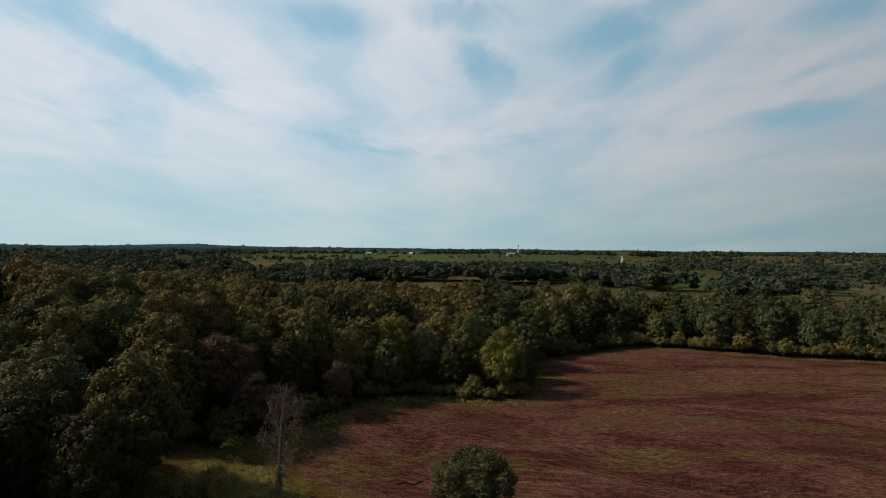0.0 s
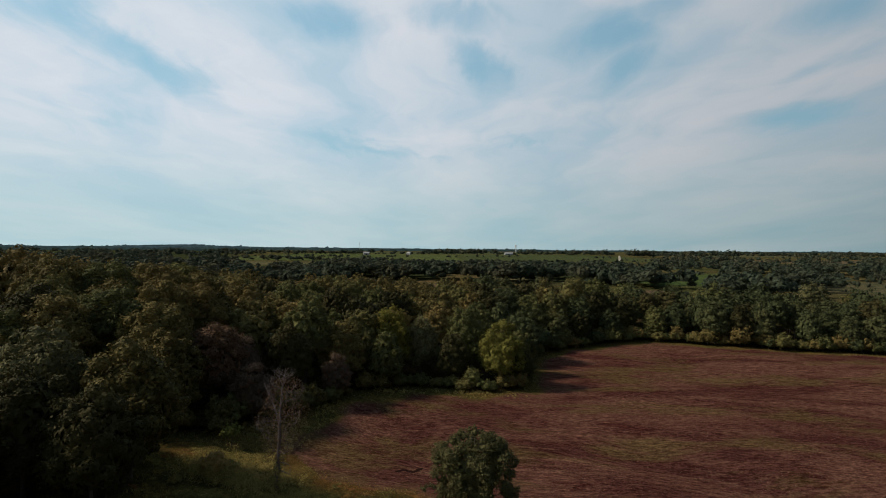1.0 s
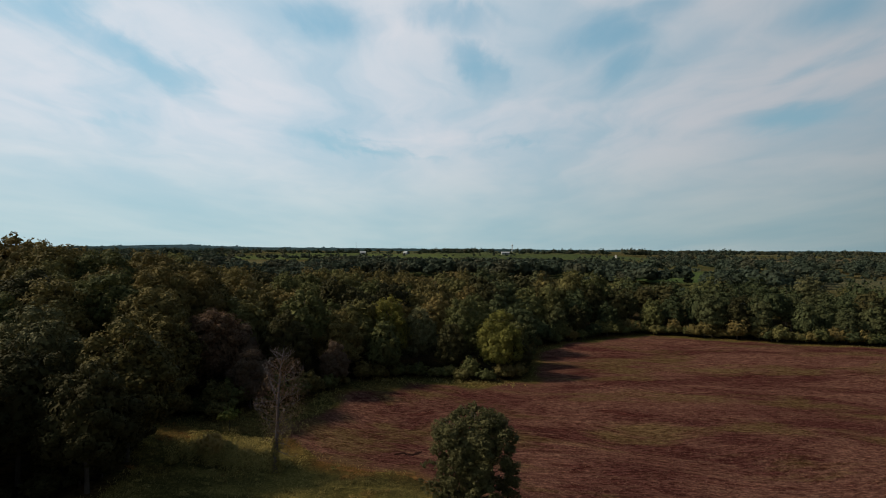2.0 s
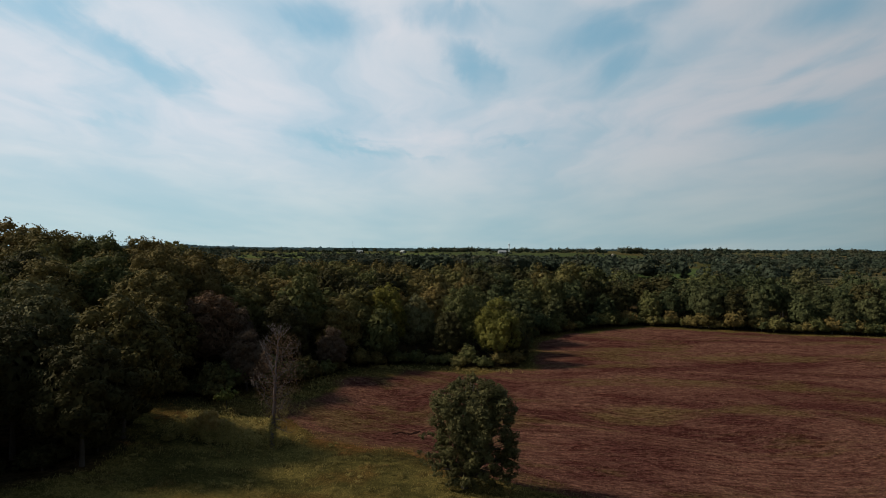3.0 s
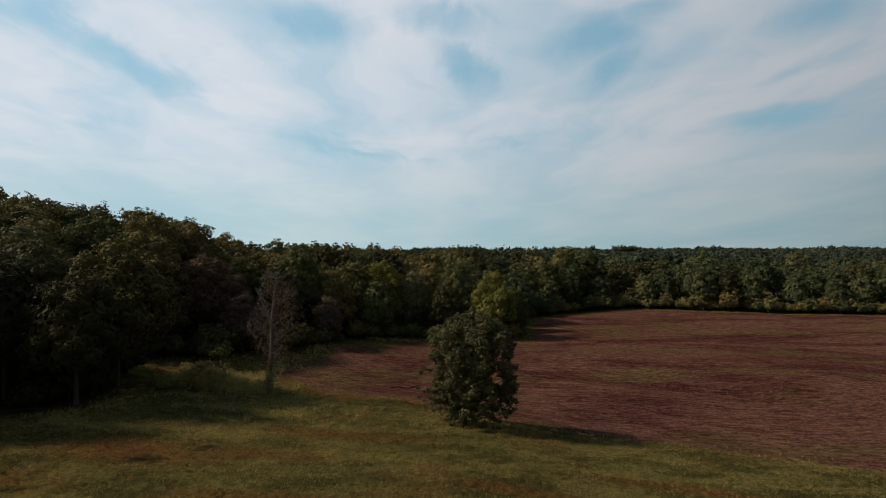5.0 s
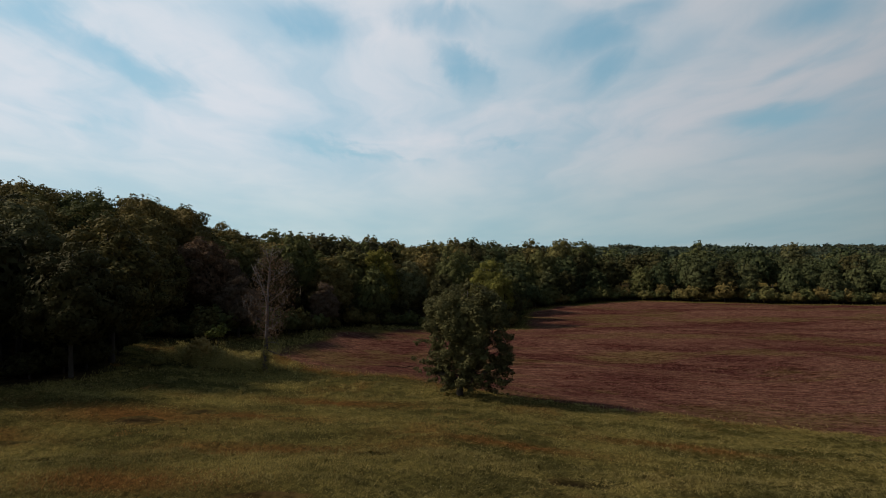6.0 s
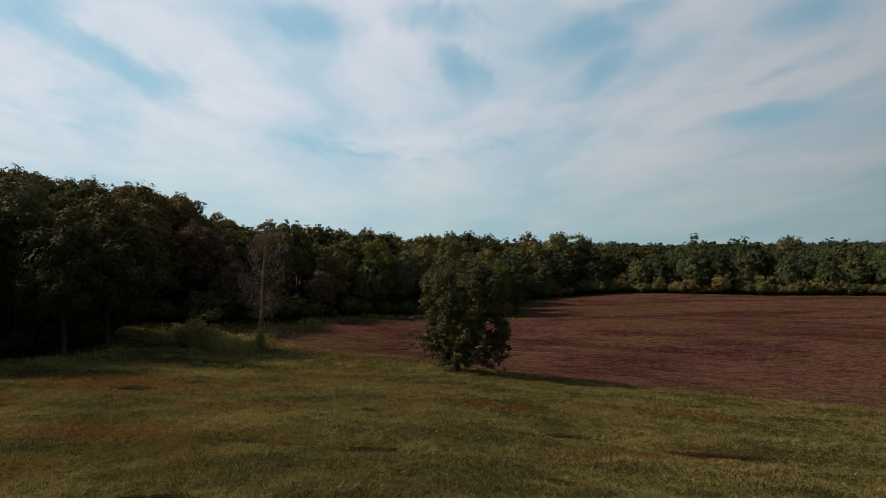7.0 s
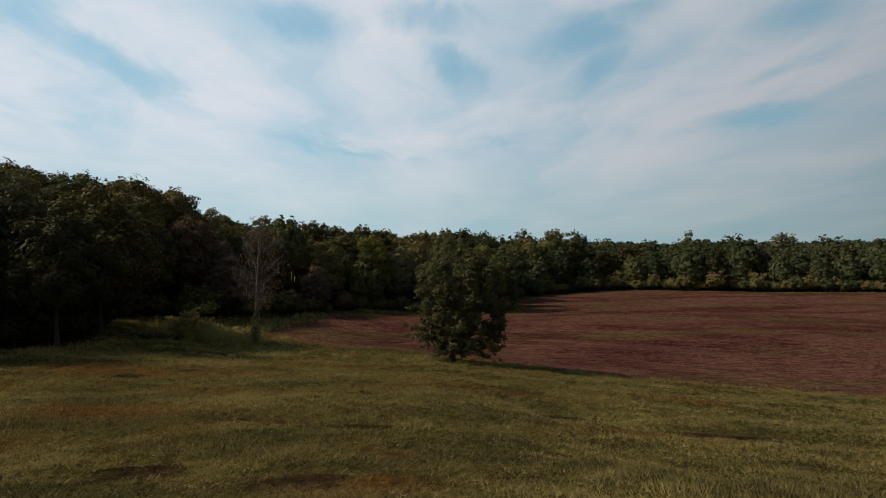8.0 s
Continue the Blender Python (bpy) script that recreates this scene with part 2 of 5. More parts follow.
def leaf_quads(rng, pos, nrm, size, loose=0.45, slim=(0.5, 0.9)):
    """Small four-sided sprays of leaves at pos, roughly facing along nrm."""
    n = len(pos)
    nn = unit(nrm + rng.normal(0, loose, (n, 3)))
    a = unit(np.cross(nn, rng.normal(0, 1, (n, 3))))
    b = np.cross(nn, a)
    s = size * rng.uniform(0.55, 1.35, (n, 1))
    e = rng.uniform(*slim, (n, 1))
    v = np.stack([pos - a * s, pos - b * s * e + nn * s * 0.25, pos + a * s, pos + b * s * e - nn * s * 0.2], 1).reshape(-1, 3)
    f = np.arange(4 * n).reshape(n, 4)
    return v, f


def leafy_ball(rng, ball_, centre, radii, facing=None, cull=None, tilt=0.65, thin=1.0, grow=(0.95, 1.55)):
    """A clump of foliage: the facets of a ball, each a spray of leaves of its own, turned, shifted and grown a little."""
    bv, bf = ball_
    T = bv[bf]
    n = T.mean(1)
    T = T * np.asarray(radii) * (1 + 0.10 * np.sin(4.1 * n[:, :1] + centre[0]) * np.sin(3.7 * n[:, 1:2] + centre[1]))[:, None]
    c = T.mean(1)
    if facing is not None:
        keep = n @ facing > -0.25
        T, n, c = T[keep], n[keep], c[keep]
    if cull is not None:
        keep = ~cull(c + centre)
        T, n, c = T[keep], n[keep], c[keep]
    if thin < 1:
        keep = rng.random(len(T)) < thin
        T, n, c = T[keep], n[keep], c[keep]
    if not len(T):
        return np.zeros((0, 3)), np.zeros((0, 3), int)
    d = (T - c[:, None]) * rng.uniform(*grow, (len(T), 1, 1)) / math.sqrt(thin) ** 0.8
    ax = unit(rng.normal(0, 1, (len(T), 3)))[:, None]
    an = rng.normal(0, tilt, (len(T), 1, 1))
    d = d * np.cos(an) + np.cross(np.broadcast_to(ax, d.shape), d) * np.sin(an) + ax * (d * ax).sum(2, keepdims=True) * (1 - np.cos(an))
    V = (d + c[:, None] * rng.uniform(0.86, 1.10, (len(T), 1, 1)) + centre).reshape(-1, 3)
    return V, np.arange(len(V)).reshape(-1, 3)


def crown_lobes(rng, H, R, base, count, lean=(0, 0), wild=0.16, low=-0.30, clump=0.33):
    """Clumps over a broad uneven dome between the heights base and H: centre, radius."""
    zc = base + (H - base) * 0.42
    out = []
    for i in range(count):
        up = 1 - (1 - low) * (i + 0.5) / count
        a = i * 2.39996 + rng.uniform(-0.35, 0.35)
        w = math.sqrt(max(0, 1 - up * up))
        r = R * clump * rng.uniform(1 - wild * 1.5, 1 + wild * 1.5)
        k = rng.uniform(0.90 - wild, 0.90 + wild)
        tall = (H - zc) if up > 0 else (zc - base)
        z = zc + up * (tall - r * 0.8) * min(k, 1.0)
        out.append((math.cos(a) * w * (R - r * 0.8) * k + lean[0] * up, math.sin(a) * w * (R - r * 0.8) * k + lean[1] * up, z, r))
    return out


def tufts(rng, L, out_of, count, per, size, loose=0.42):
    """Leaves in small domed tufts over the outer side of the clumps L."""
    C = np.array(L)
    share = C[:, 3] ** 2 / (C[:, 3] ** 2).sum()
    own = rng.choice(len(C), count * 2, p=share)
    c, r = C[own, :3], C[own, 3:]
    d = unit(rng.normal(0, 1, c.shape) + unit(c - out_of) * 0.9 + (0, 0, 0.35))
    p = c + d * r * rng.uniform(0.66, 1.03, r.shape) * (1, 1, 0.92)
    buried = (np.linalg.norm((p[:, None] - C[None, :, :3]) / C[None, :, 3:], axis=2) < 0.70).any(1)
    p, d, r = p[~buried][:count], d[~buried][:count], r[~buried][:count]
    q = r * rng.uniform(0.22, 0.44, r.shape)
    i = np.repeat(np.arange(len(p)), per)
    e = unit(rng.normal(0, 1, (len(i), 3)) + d[i] * 1.1 + (0, 0, 0.3))
    pos = p[i] + e * q[i] * rng.uniform(0.45, 1.12, (len(i), 1)) * (1.1, 1.1, 0.85)
    return leaf_quads(rng, pos, e + d[i] * 0.4 + (0, 0, 0.15), size, loose)


def tree_shapes(seed, H, R, base, lobes, sprays, size, sub, trunk_r=0.22, lean=(0, 0), wild=0.16, low=-0.30, hull=0.64, clump=0.33, heart=None, per=11):
    """A broadleaf tree at the origin, as two shapes: tapered trunk with limbs, and a crown of leafy tufts on uneven clumps."""
    rng = np.random.default_rng(seed)
    L = crown_lobes(rng, H, R, base, lobes, lean, wild, low, clump)
    zc = base + (H - base) * 0.42
    s = Shape()
    bend = rng.uniform(-0.3, 0.3, 2) + np.array(lean) * 0.4
    stem = [(0, 0, -0.6), (bend[0] * 0.3, bend[1] * 0.3, H * 0.25), (bend[0], bend[1], H * 0.5), (bend[0] * 1.2, bend[1] * 1.2, H * 0.85)]
    s.tube(stem, [trunk_r * 1.5, trunk_r, trunk_r * 0.75, trunk_r * 0.2], 7 if sub > 1 else 5)
    for x, y, z, r in L[:: 2 if sub > 1 else 5]:
        z0 = max(0.14 * H, min(z - 0.3 * math.hypot(x, y), 0.6 * H))
        k = z0 / H
        s.tube([(bend[0] * k * 1.4, bend[1] * k * 1.4, z0), (x * 0.5, y * 0.5, (z + z0) / 2 + 0.2), (x, y, z)], [trunk_r * 0.42, trunk_r * 0.25, trunk_r * 0.08], 4)
    c = Shape()
    C = np.array(L)
    mid = np.array((lean[0] * 0.4, lean[1] * 0.4, zc))

    def in_hull(p, k):
        q = p - mid
        return np.linalg.norm(q / np.where(q[:, 2:] > 0, (R, R, H - zc), (R, R, zc - base)), axis=1) < k

    # leaves deep in the crown, coarse and half hidden
    hv, hf = heart or (BALL3, BALL3, BALL4)[sub]
    for half, tall in ((1, H - zc), (-1, zc - base)):
        pick = (hv[hf].mean(1)[:, 2] * half > 0) & ((hv[hf].mean(1)[:, 2] > low - 0.35))
        c.put(*leafy_ball(rng, (hv, hf[pick]), mid, (R * hull, R * hull, tall * hull), tilt=0.4, thin=0.85, grow=(0.9, 1.2)))
    for k, (x, y, z, r) in enumerate(L):
        rest = np.delete(C, k, 0)
        out = unit(np.array([[x, y, (z - zc) * 0.8 + 0.15 * R]]))[0]
        c.put(*leafy_ball(rng, (BALL1, BALL2, BALL3)[sub], np.array((x, y, z)), np.array((1, 1, 0.9)) * r * (0.52, 0.66, 0.77)[sub], out,
                          lambda p: in_hull(p, hull - 0.06) | (np.linalg.norm((p[:, None] - rest[None, :, :3]) / rest[None, :, 3:], axis=2) < 0.72).any(1), tilt=0.5, thin=(1.0, 1.0, 0.7)[sub], grow=(0.8, 1.25)))
    c.put(*tufts(rng, L, mid - (0, 0, 0.3 * R), max(6, sprays // per), per, size))
    # single sprays between and beyond the clumps
    m = int(sprays * 0.12)
    d = rng.normal(0, 1, (m, 3))
    d[:, 2] = np.abs(d[:, 2]) * (1 - low) + low * 0.6
    d = unit(d)
    P = d * (R, R, 1) * np.where(d[:, 2:] > 0, (1, 1, H - zc), (1, 1, zc - base)) * rng.uniform(0.66, 0.92, (m, 1)) + mid
    c.put(*leaf_quads(rng, P, d + (0, 0, 0.25), size))
    return s, c


def make_tree(seed, H, R, base, lobes, sprays, size, sub, leaf, trunk_r=0.22, name="tree", **more):
    s, c = tree_shapes(seed, H, R, base, lobes, sprays, size, sub, trunk_r, **more)
    root = new(name)
    part("trunk", s.mesh("trunk", BARK, True), root)
    part("crown", c.mesh("crown", leaf), root)
    return root


def set_leaf(tree, leaf):
    for o in tree.children:
        if o.name.startswith("crown"):
            o.material_slots[0].link = "OBJECT"
            o.material_slots[0].material = leaf


# ---- ground ----
def inside(poly, x, y):
    """Signed distance to a closed outline, positive inside."""
    x, y = np.asarray(x, float), np.asarray(y, float)
    d = np.full(x.shape, 1e9)
    hit = np.zeros(x.shape, bool)
    for (ax, ay), (bx, by) in zip(poly, poly[1:] + poly[:1]):
        ex, ey = bx - ax, by - ay
        k = np.clip(((x - ax) * ex + (y - ay) * ey) / (ex * ex + ey * ey), 0, 1)
        d = np.minimum(d, np.hypot(x - ax - k * ex, y - ay - k * ey))
        if ay != by:
            hit ^= ((ay > y) != (by > y)) & (x < ax + ex * (y - ay) / (by - ay))
    return np.where(hit, d, -d)


WOOD_EDGE = [(-75, 27), (-36, 39), (-30, 46), (-31, 55), (-37, 58.5), (-38, 65), (-31, 70), (-24, 82), (-17, 98), (-6, 108), (6, 106), (16, 107), (19, 116), (22, 132), (27, 146), (38, 157),
             (67, 172), (88, 163), (107, 155), (124, 151), (170, 142), (260, 126)]
WOOD = WOOD_EDGE + [(270, 185), (190, 182), (130, 190), (95, 206), (40, 206), (-30, 200), (-65, 228), (-115, 300), (-260, 420), (-420, 420), (-420, 100), (-120, 22)]
FIELD = [(-20, 68), (-14, 60), (-4, 57), (2, 52), (8, 49), (14, 47), (23, 45.5), (37, 40.5), (60, 33), (110, 20), (300, 10), (300, 116), (170, 138), (124, 147),
         (107, 151), (88, 158), (67, 167), (39, 152), (30, 141), (25, 130), (23, 115), (19, 105), (8, 101), (-5, 101), (-14, 91), (-19, 78)]
SOIL = (0.086, 0.041, 0.034)
GRASS = (0.074, 0.056, 0.021)
LITTER = (0.035, 0.028, 0.017)
# far fields: centre x, y, half width, half depth, turn, colour
PATCHES = [
    (-25, 372, 22, 14, 0, (0.096, 0.070, 0.055)), (68, 433, 30, 14, 0, (0.106, 0.101, 0.066)), (235, 455, 75, 70, 0, (0.047, 0.068, 0.028)),
    (228, 262, 28, 22, 0, (0.085, 0.051, 0.041)), (340, 360, 80, 70, 0, (0.068, 0.065, 0.041)), (140, 335, 12, 12, 0, (0.086, 0.058, 0.046)),
    (690, 900, 110, 110, 0, (0.088, 0.072, 0.052)), (-190, 1200, 230, 350, 0, (0.060, 0.076, 0.033)), (230, 1220, 190, 330, 0, (0.047, 0.061, 0.030)),
    (-290, 760, 130, 60, 0, (0.079, 0.075, 0.047)), (60, 2050, 500, 300, 0, (0.054, 0.066, 0.035)), (900, 1500, 300, 200, 0, (0.064, 0.064, 0.041)),
]


def graded(lo, a, b, hi, step, grow=1.09):
    mid = list(np.arange(a, b + 0.01, step))
    up, d = [], step
    while (up[-1] if up else b) < hi:
        d = min(d * grow, 160)
        up.append((up[-1] if up else b) + d)
    dn, d = [], step
    while (dn[-1] if dn else a) > lo:
        d = min(d * grow, 160)
        dn.append((dn[-1] if dn else a) - d)
    return np.array(dn[::-1] + mid + up)


def ground_material():
    m, N, bsdf = material("ground")
    bsdf.inputs["Specular IOR Level"].default_value = 0.0
    at = N.add("ShaderNodeAttribute", attribute_name="soil").outputs["Color"]
    fld = N.add("ShaderNodeAttribute", attribute_name="stubble").outputs["Fac"]
    pos = N.add("ShaderNodeNewGeometry").outputs["Position"]
    # worked passes curve across the field: maroon soil, straw drawn out in dashes, olive regrowth
    sway = N.add("ShaderNodeTexNoise")
    N.set(sway.inputs["Vector"], pos)
    sway.inputs["Scale"].default_value, sway.inputs["Detail"].default_value = 0.022, 2.0
    flow = N.add("ShaderNodeVectorMath", operation="MULTIPLY_ADD")
    N.set(flow.inputs[0], sway.outputs[1])
    flow.inputs[1].default_value = (22.0, 26.0, 0)
    N.set(flow.inputs[2], pos)
    way = N.mapping(flow.outputs[0], (0, 0, 0), (0, 0, radians(7)))
    dash = N.noise(N.mapping(way, scale=(0.75, 2.0, 1)), 1.0, 5.0, 0.72, 0.4)
    rows = N.noise(N.mapping(way, (3, 1, 0), scale=(0.12, 0.46, 1)), 1.0, 7.0, 0.70, 0.9)
    drift = N.noise(N.mapping(way, (8, 4, 0), scale=(0.034, 0.070, 1)), 1.0, 5.0, 0.62, 1.0)
    grain = N.noise(pos, 3.1, 4.0, 0.75)
    red = N.mix(N.ramp(drift, 0.40, 0.60), (0.050, 0.0195, 0.0172, 1), (0.092, 0.045, 0.034, 1))
    red = N.mix(N.ramp(rows, 0.46, 0.34, 0.0, 0.8), red, (0.041, 0.0130, 0.0117, 1))
    red = N.mix(N.ramp(rows, 0.52, 0.70, 0.0, 0.7), red, (0.106, 0.060, 0.043, 1))
    weeds = N.ramp(N.noise(N.mapping(way, (9, 2, 0), scale=(0.035, 0.11, 1)), 1.0, 5.0, 0.65), 0.50, 0.64, 0.0, 0.7)
    red = N.mix(weeds, red, (0.076, 0.055, 0.024, 1))
    speck = N.mix(N.ramp(dash, 0.36, 0.66), (0.56, 0.48, 0.48, 1), (1.50, 1.52, 1.44, 1))
    fleck = N.mix(N.ramp(grain, 0.40, 0.66), (0.66, 0.62, 0.62, 1), (1.32, 1.32, 1.26, 1))
    red = N.mix(1.0, N.mix(1.0, red, speck, "MULTIPLY"), fleck, "MULTIPLY")
    patch = N.noise(pos, 0.11, 4.0, 0.6)
    tuft = N.noise(pos, 1.7, 4.0, 0.7)
    g = N.mix(N.ramp(patch, 0.35, 0.68), (0.72, 0.80, 0.72, 1), (1.3, 1.12, 1.05, 1))
    g2 = N.mix(N.ramp(tuft, 0.35, 0.68), (0.5, 0.52, 0.5, 1), (1.35, 1.35, 1.25, 1))
    grassy = N.mix(1.0, at, N.mix(1.0, g, g2, "MULTIPLY"), "MULTIPLY")
    N.set(bsdf.inputs["Base Color"], N.mix(fld, grassy, red))
    bsdf.inputs["Roughness"].default_value = 0.95
    b = N.add("ShaderNodeBump")
    b.inputs["Strength"].default_value, b.inputs["Distance"].default_value = 0.9, 0.25
    N.set(b.inputs["Height"], N.math("ADD", N.math("MULTIPLY", grain, 0.7), dash))
    N.set(bsdf.inputs["Normal"], b.outputs[0])
    return m


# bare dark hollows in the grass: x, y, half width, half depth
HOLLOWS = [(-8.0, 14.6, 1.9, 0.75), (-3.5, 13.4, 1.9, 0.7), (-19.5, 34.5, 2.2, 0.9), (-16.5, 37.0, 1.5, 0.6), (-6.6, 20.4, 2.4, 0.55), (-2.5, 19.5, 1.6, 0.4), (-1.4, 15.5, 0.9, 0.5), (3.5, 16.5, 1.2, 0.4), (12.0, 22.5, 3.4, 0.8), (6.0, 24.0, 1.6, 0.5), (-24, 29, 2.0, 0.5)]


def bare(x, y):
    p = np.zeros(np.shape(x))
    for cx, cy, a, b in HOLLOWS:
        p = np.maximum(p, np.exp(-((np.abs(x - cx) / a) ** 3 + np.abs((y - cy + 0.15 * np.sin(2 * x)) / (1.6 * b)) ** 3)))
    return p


def build_ground():
    xs = graded(-4700, -60, 130, 4700, 1.5)
    ys = graded(-400, -6, 172, 4800, 1.5)
    X, Y = np.meshgrid(xs, ys)
    Z = land(X, Y)
    wob = 1.1 * np.sin(X / 3.1 + Y / 4.7) + 0.8 * np.sin(X / 1.7 - Y / 2.3)
    fld = sstep(inside(FIELD, X, Y) + wob, -0.6, 1.4)
    wd = sstep(inside(WOOD, X, Y), -1.0, 3.0)
    col = np.empty(X.shape + (4,))
    col[..., :3] = GRASS
    col[..., 3] = 1
    far = sstep(Y, 200, 320)
    wild = 0.5 + 0.5 * np.sin(X / 71.0 + 2 * np.sin(Y / 103.0)) * np.sin(Y / 87.0)
    base = np.array((0.046, 0.050, 0.022)) * (1 - wild[..., None]) + np.array((0.078, 0.060, 0.032)) * wild[..., None]
    col[..., :3] = col[..., :3] * (1 - far[..., None]) + base * far[..., None]
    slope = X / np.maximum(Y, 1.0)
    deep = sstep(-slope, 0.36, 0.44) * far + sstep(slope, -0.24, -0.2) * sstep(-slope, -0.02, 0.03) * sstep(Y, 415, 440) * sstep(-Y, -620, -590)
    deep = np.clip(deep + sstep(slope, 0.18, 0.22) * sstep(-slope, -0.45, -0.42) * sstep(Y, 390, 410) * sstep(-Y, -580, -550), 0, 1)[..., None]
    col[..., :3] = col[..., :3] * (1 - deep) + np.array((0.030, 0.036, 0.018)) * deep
    dry = (0.75 * np.exp(-((inside(FIELD, X, Y) + 1.3 + 0.5 * wob) / 1.5) ** 2) * sstep(-X, -14, 0) * sstep(-Y, -70, -64))[..., None]
    col[..., :3] = col[..., :3] * (1 - dry) + np.array((0.115, 0.054, 0.020)) * dry
    # ground colour turns near black towards the middle of each hollow
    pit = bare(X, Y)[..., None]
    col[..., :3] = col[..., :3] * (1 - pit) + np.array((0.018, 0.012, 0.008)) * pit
    for cx, cy, w, d, turn, c in PATCHES:
        a = radians(turn)
        u, v = (X - cx) * math.cos(a) + (Y - cy) * math.sin(a), -(X - cx) * math.sin(a) + (Y - cy) * math.cos(a)
        soft = 0.06 * min(w, d) + 1.5
        k = (sstep(w - np.abs(u), -soft, soft) * sstep(d - np.abs(v), -soft, soft))[..., None]
        col[..., :3] = col[..., :3] * (1 - k) + np.array(c) * k
    col[..., :3] = col[..., :3] * (1 - wd[..., None]) + np.array(LITTER) * wd[..., None]
    col[..., :3] = col[..., :3] * (1 - fld[..., None]) + np.array(SOIL) * fld[..., None]
    ny, nx = X.shape
    idx = np.arange(nx * ny).reshape(ny, nx)
    F = np.stack([idx[:-1, :-1], idx[:-1, 1:], idx[1:, 1:], idx[1:, :-1]], -1).reshape(-1, 4)
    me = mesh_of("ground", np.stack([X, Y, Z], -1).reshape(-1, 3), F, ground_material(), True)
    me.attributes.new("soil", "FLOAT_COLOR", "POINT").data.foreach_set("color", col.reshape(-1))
    me.attributes.new("stubble", "FLOAT", "POINT").data.foreach_set("value", fld.reshape(-1))
    tagged(new("ground", me), "open country with a reddish stubble field and rough grass", "ground", kind="structure")


build_ground()

# ---- woods near the field ----
def protos(seed, sizes, sprays, size, sub, low):
    return [make_tree(seed + i, h, r, b, n, sprays, size, sub, LEAF_OAK, name="oak_tree", low=low, clump=0.265, hull=0.70) for i, (h, r, b, n) in enumerate(sizes)]


BIG = [(16.5, 6.0, 2.0, 46), (15.5, 5.5, 1.5, 44), (17.5, 6.4, 2.5, 48), (14.5, 5.2, 0.8, 42), (13.0, 4.8, 0.5, 40)]
SMALLER = [(16.0, 5.6, 1.0, 38), (15.0, 5.2, 0.8, 36), (17.0, 5.8, 1.5, 38), (14.0, 5.0, 0.4, 34)]
# trees of the edge are leafy to the foot, those within the wood only above; the old oaks of the near edge show their stems
RIM = [(h, r, 0.25, n) for h, r, b, n in BIG]
NEAR, NEAR_IN = protos(11, RIM, 3100, 0.145, 2, -0.45), protos(21, BIG, 2100, 0.150, 2, 0.05)
OLD = protos(81, [(h, r, max(0.5, b - 0.6), n) for h, r, b, n in BIG], 3200, 0.145, 2, -0.36)
MID, MID_IN = protos(31, [(h, r, 0.2, n) for h, r, b, n in SMALLER], 1300, 0.21, 1, -0.45), protos(41, SMALLER, 1050, 0.215, 1, 0.05)
FAR = [tree_shapes(51 + i, h, r, b, n + 4, 270, 0.32, 0, low=0.0, clump=0.29, hull=0.66, per=6) for i, (h, r, b, n) in enumerate([(15.5, 5.6, 1.5, 13), (14.5, 5.2, 1.0, 12), (16.5, 5.8, 2.0, 13)])]
BUSH = [make_tree(71 + i, h, r, b, n, 430, 0.12, 1, LEAF_GREEN, 0.07, name="shrub") for i, (h, r, b, n) in
        enumerate([(3.4, 2.1, 0.0, 12), (2.6, 1.9, 0.0, 11), (4.6, 2.4, 0.0, 13)])]

LEAVES = [LEAF_OAK] * 12 + [LEAF_GREEN] * 9 + [LEAF_DARK_SHADE] * 5
BELT = [LEAF_BELT, LEAF_DARK_SHADE, LEAF_BELT, LEAF_GREEN, LEAF_BELT, LEAF_DARK_SHADE, LEAF_BELT]
LABEL = {"dark_shaded_leaves": "dark green dense tree in the wood, shade mixed into its leaf colour", "oak_leaves": "dark olive green oak in the dense wood", "green_leaves": "full green broadleaf tree in the dense wood",
         "belt_leaves": "full green tree in the belt beyond the field", "grey_green_leaves": "grey green broadleaf tree in the wood", "rusty_leaves": "rust brown broadleaf tree turning in the wood", "yellowing_leaves": "yellow green broadleaf tree at the wood"}


def plant(rng, proto, x, y, scale, leaf, label, category, group, sink=0.0):
    m = pose(x, y, height(x, y) - sink, 0, 0, rng.uniform(0, 360))
    t = copy_thing(proto, m)
    w = scale * rng.uniform(0.92, 1.08)
    t.scale = (w, w, scale)
    if leaf:
        set_leaf(t, leaf)
    return tagged(t, label, category, group)


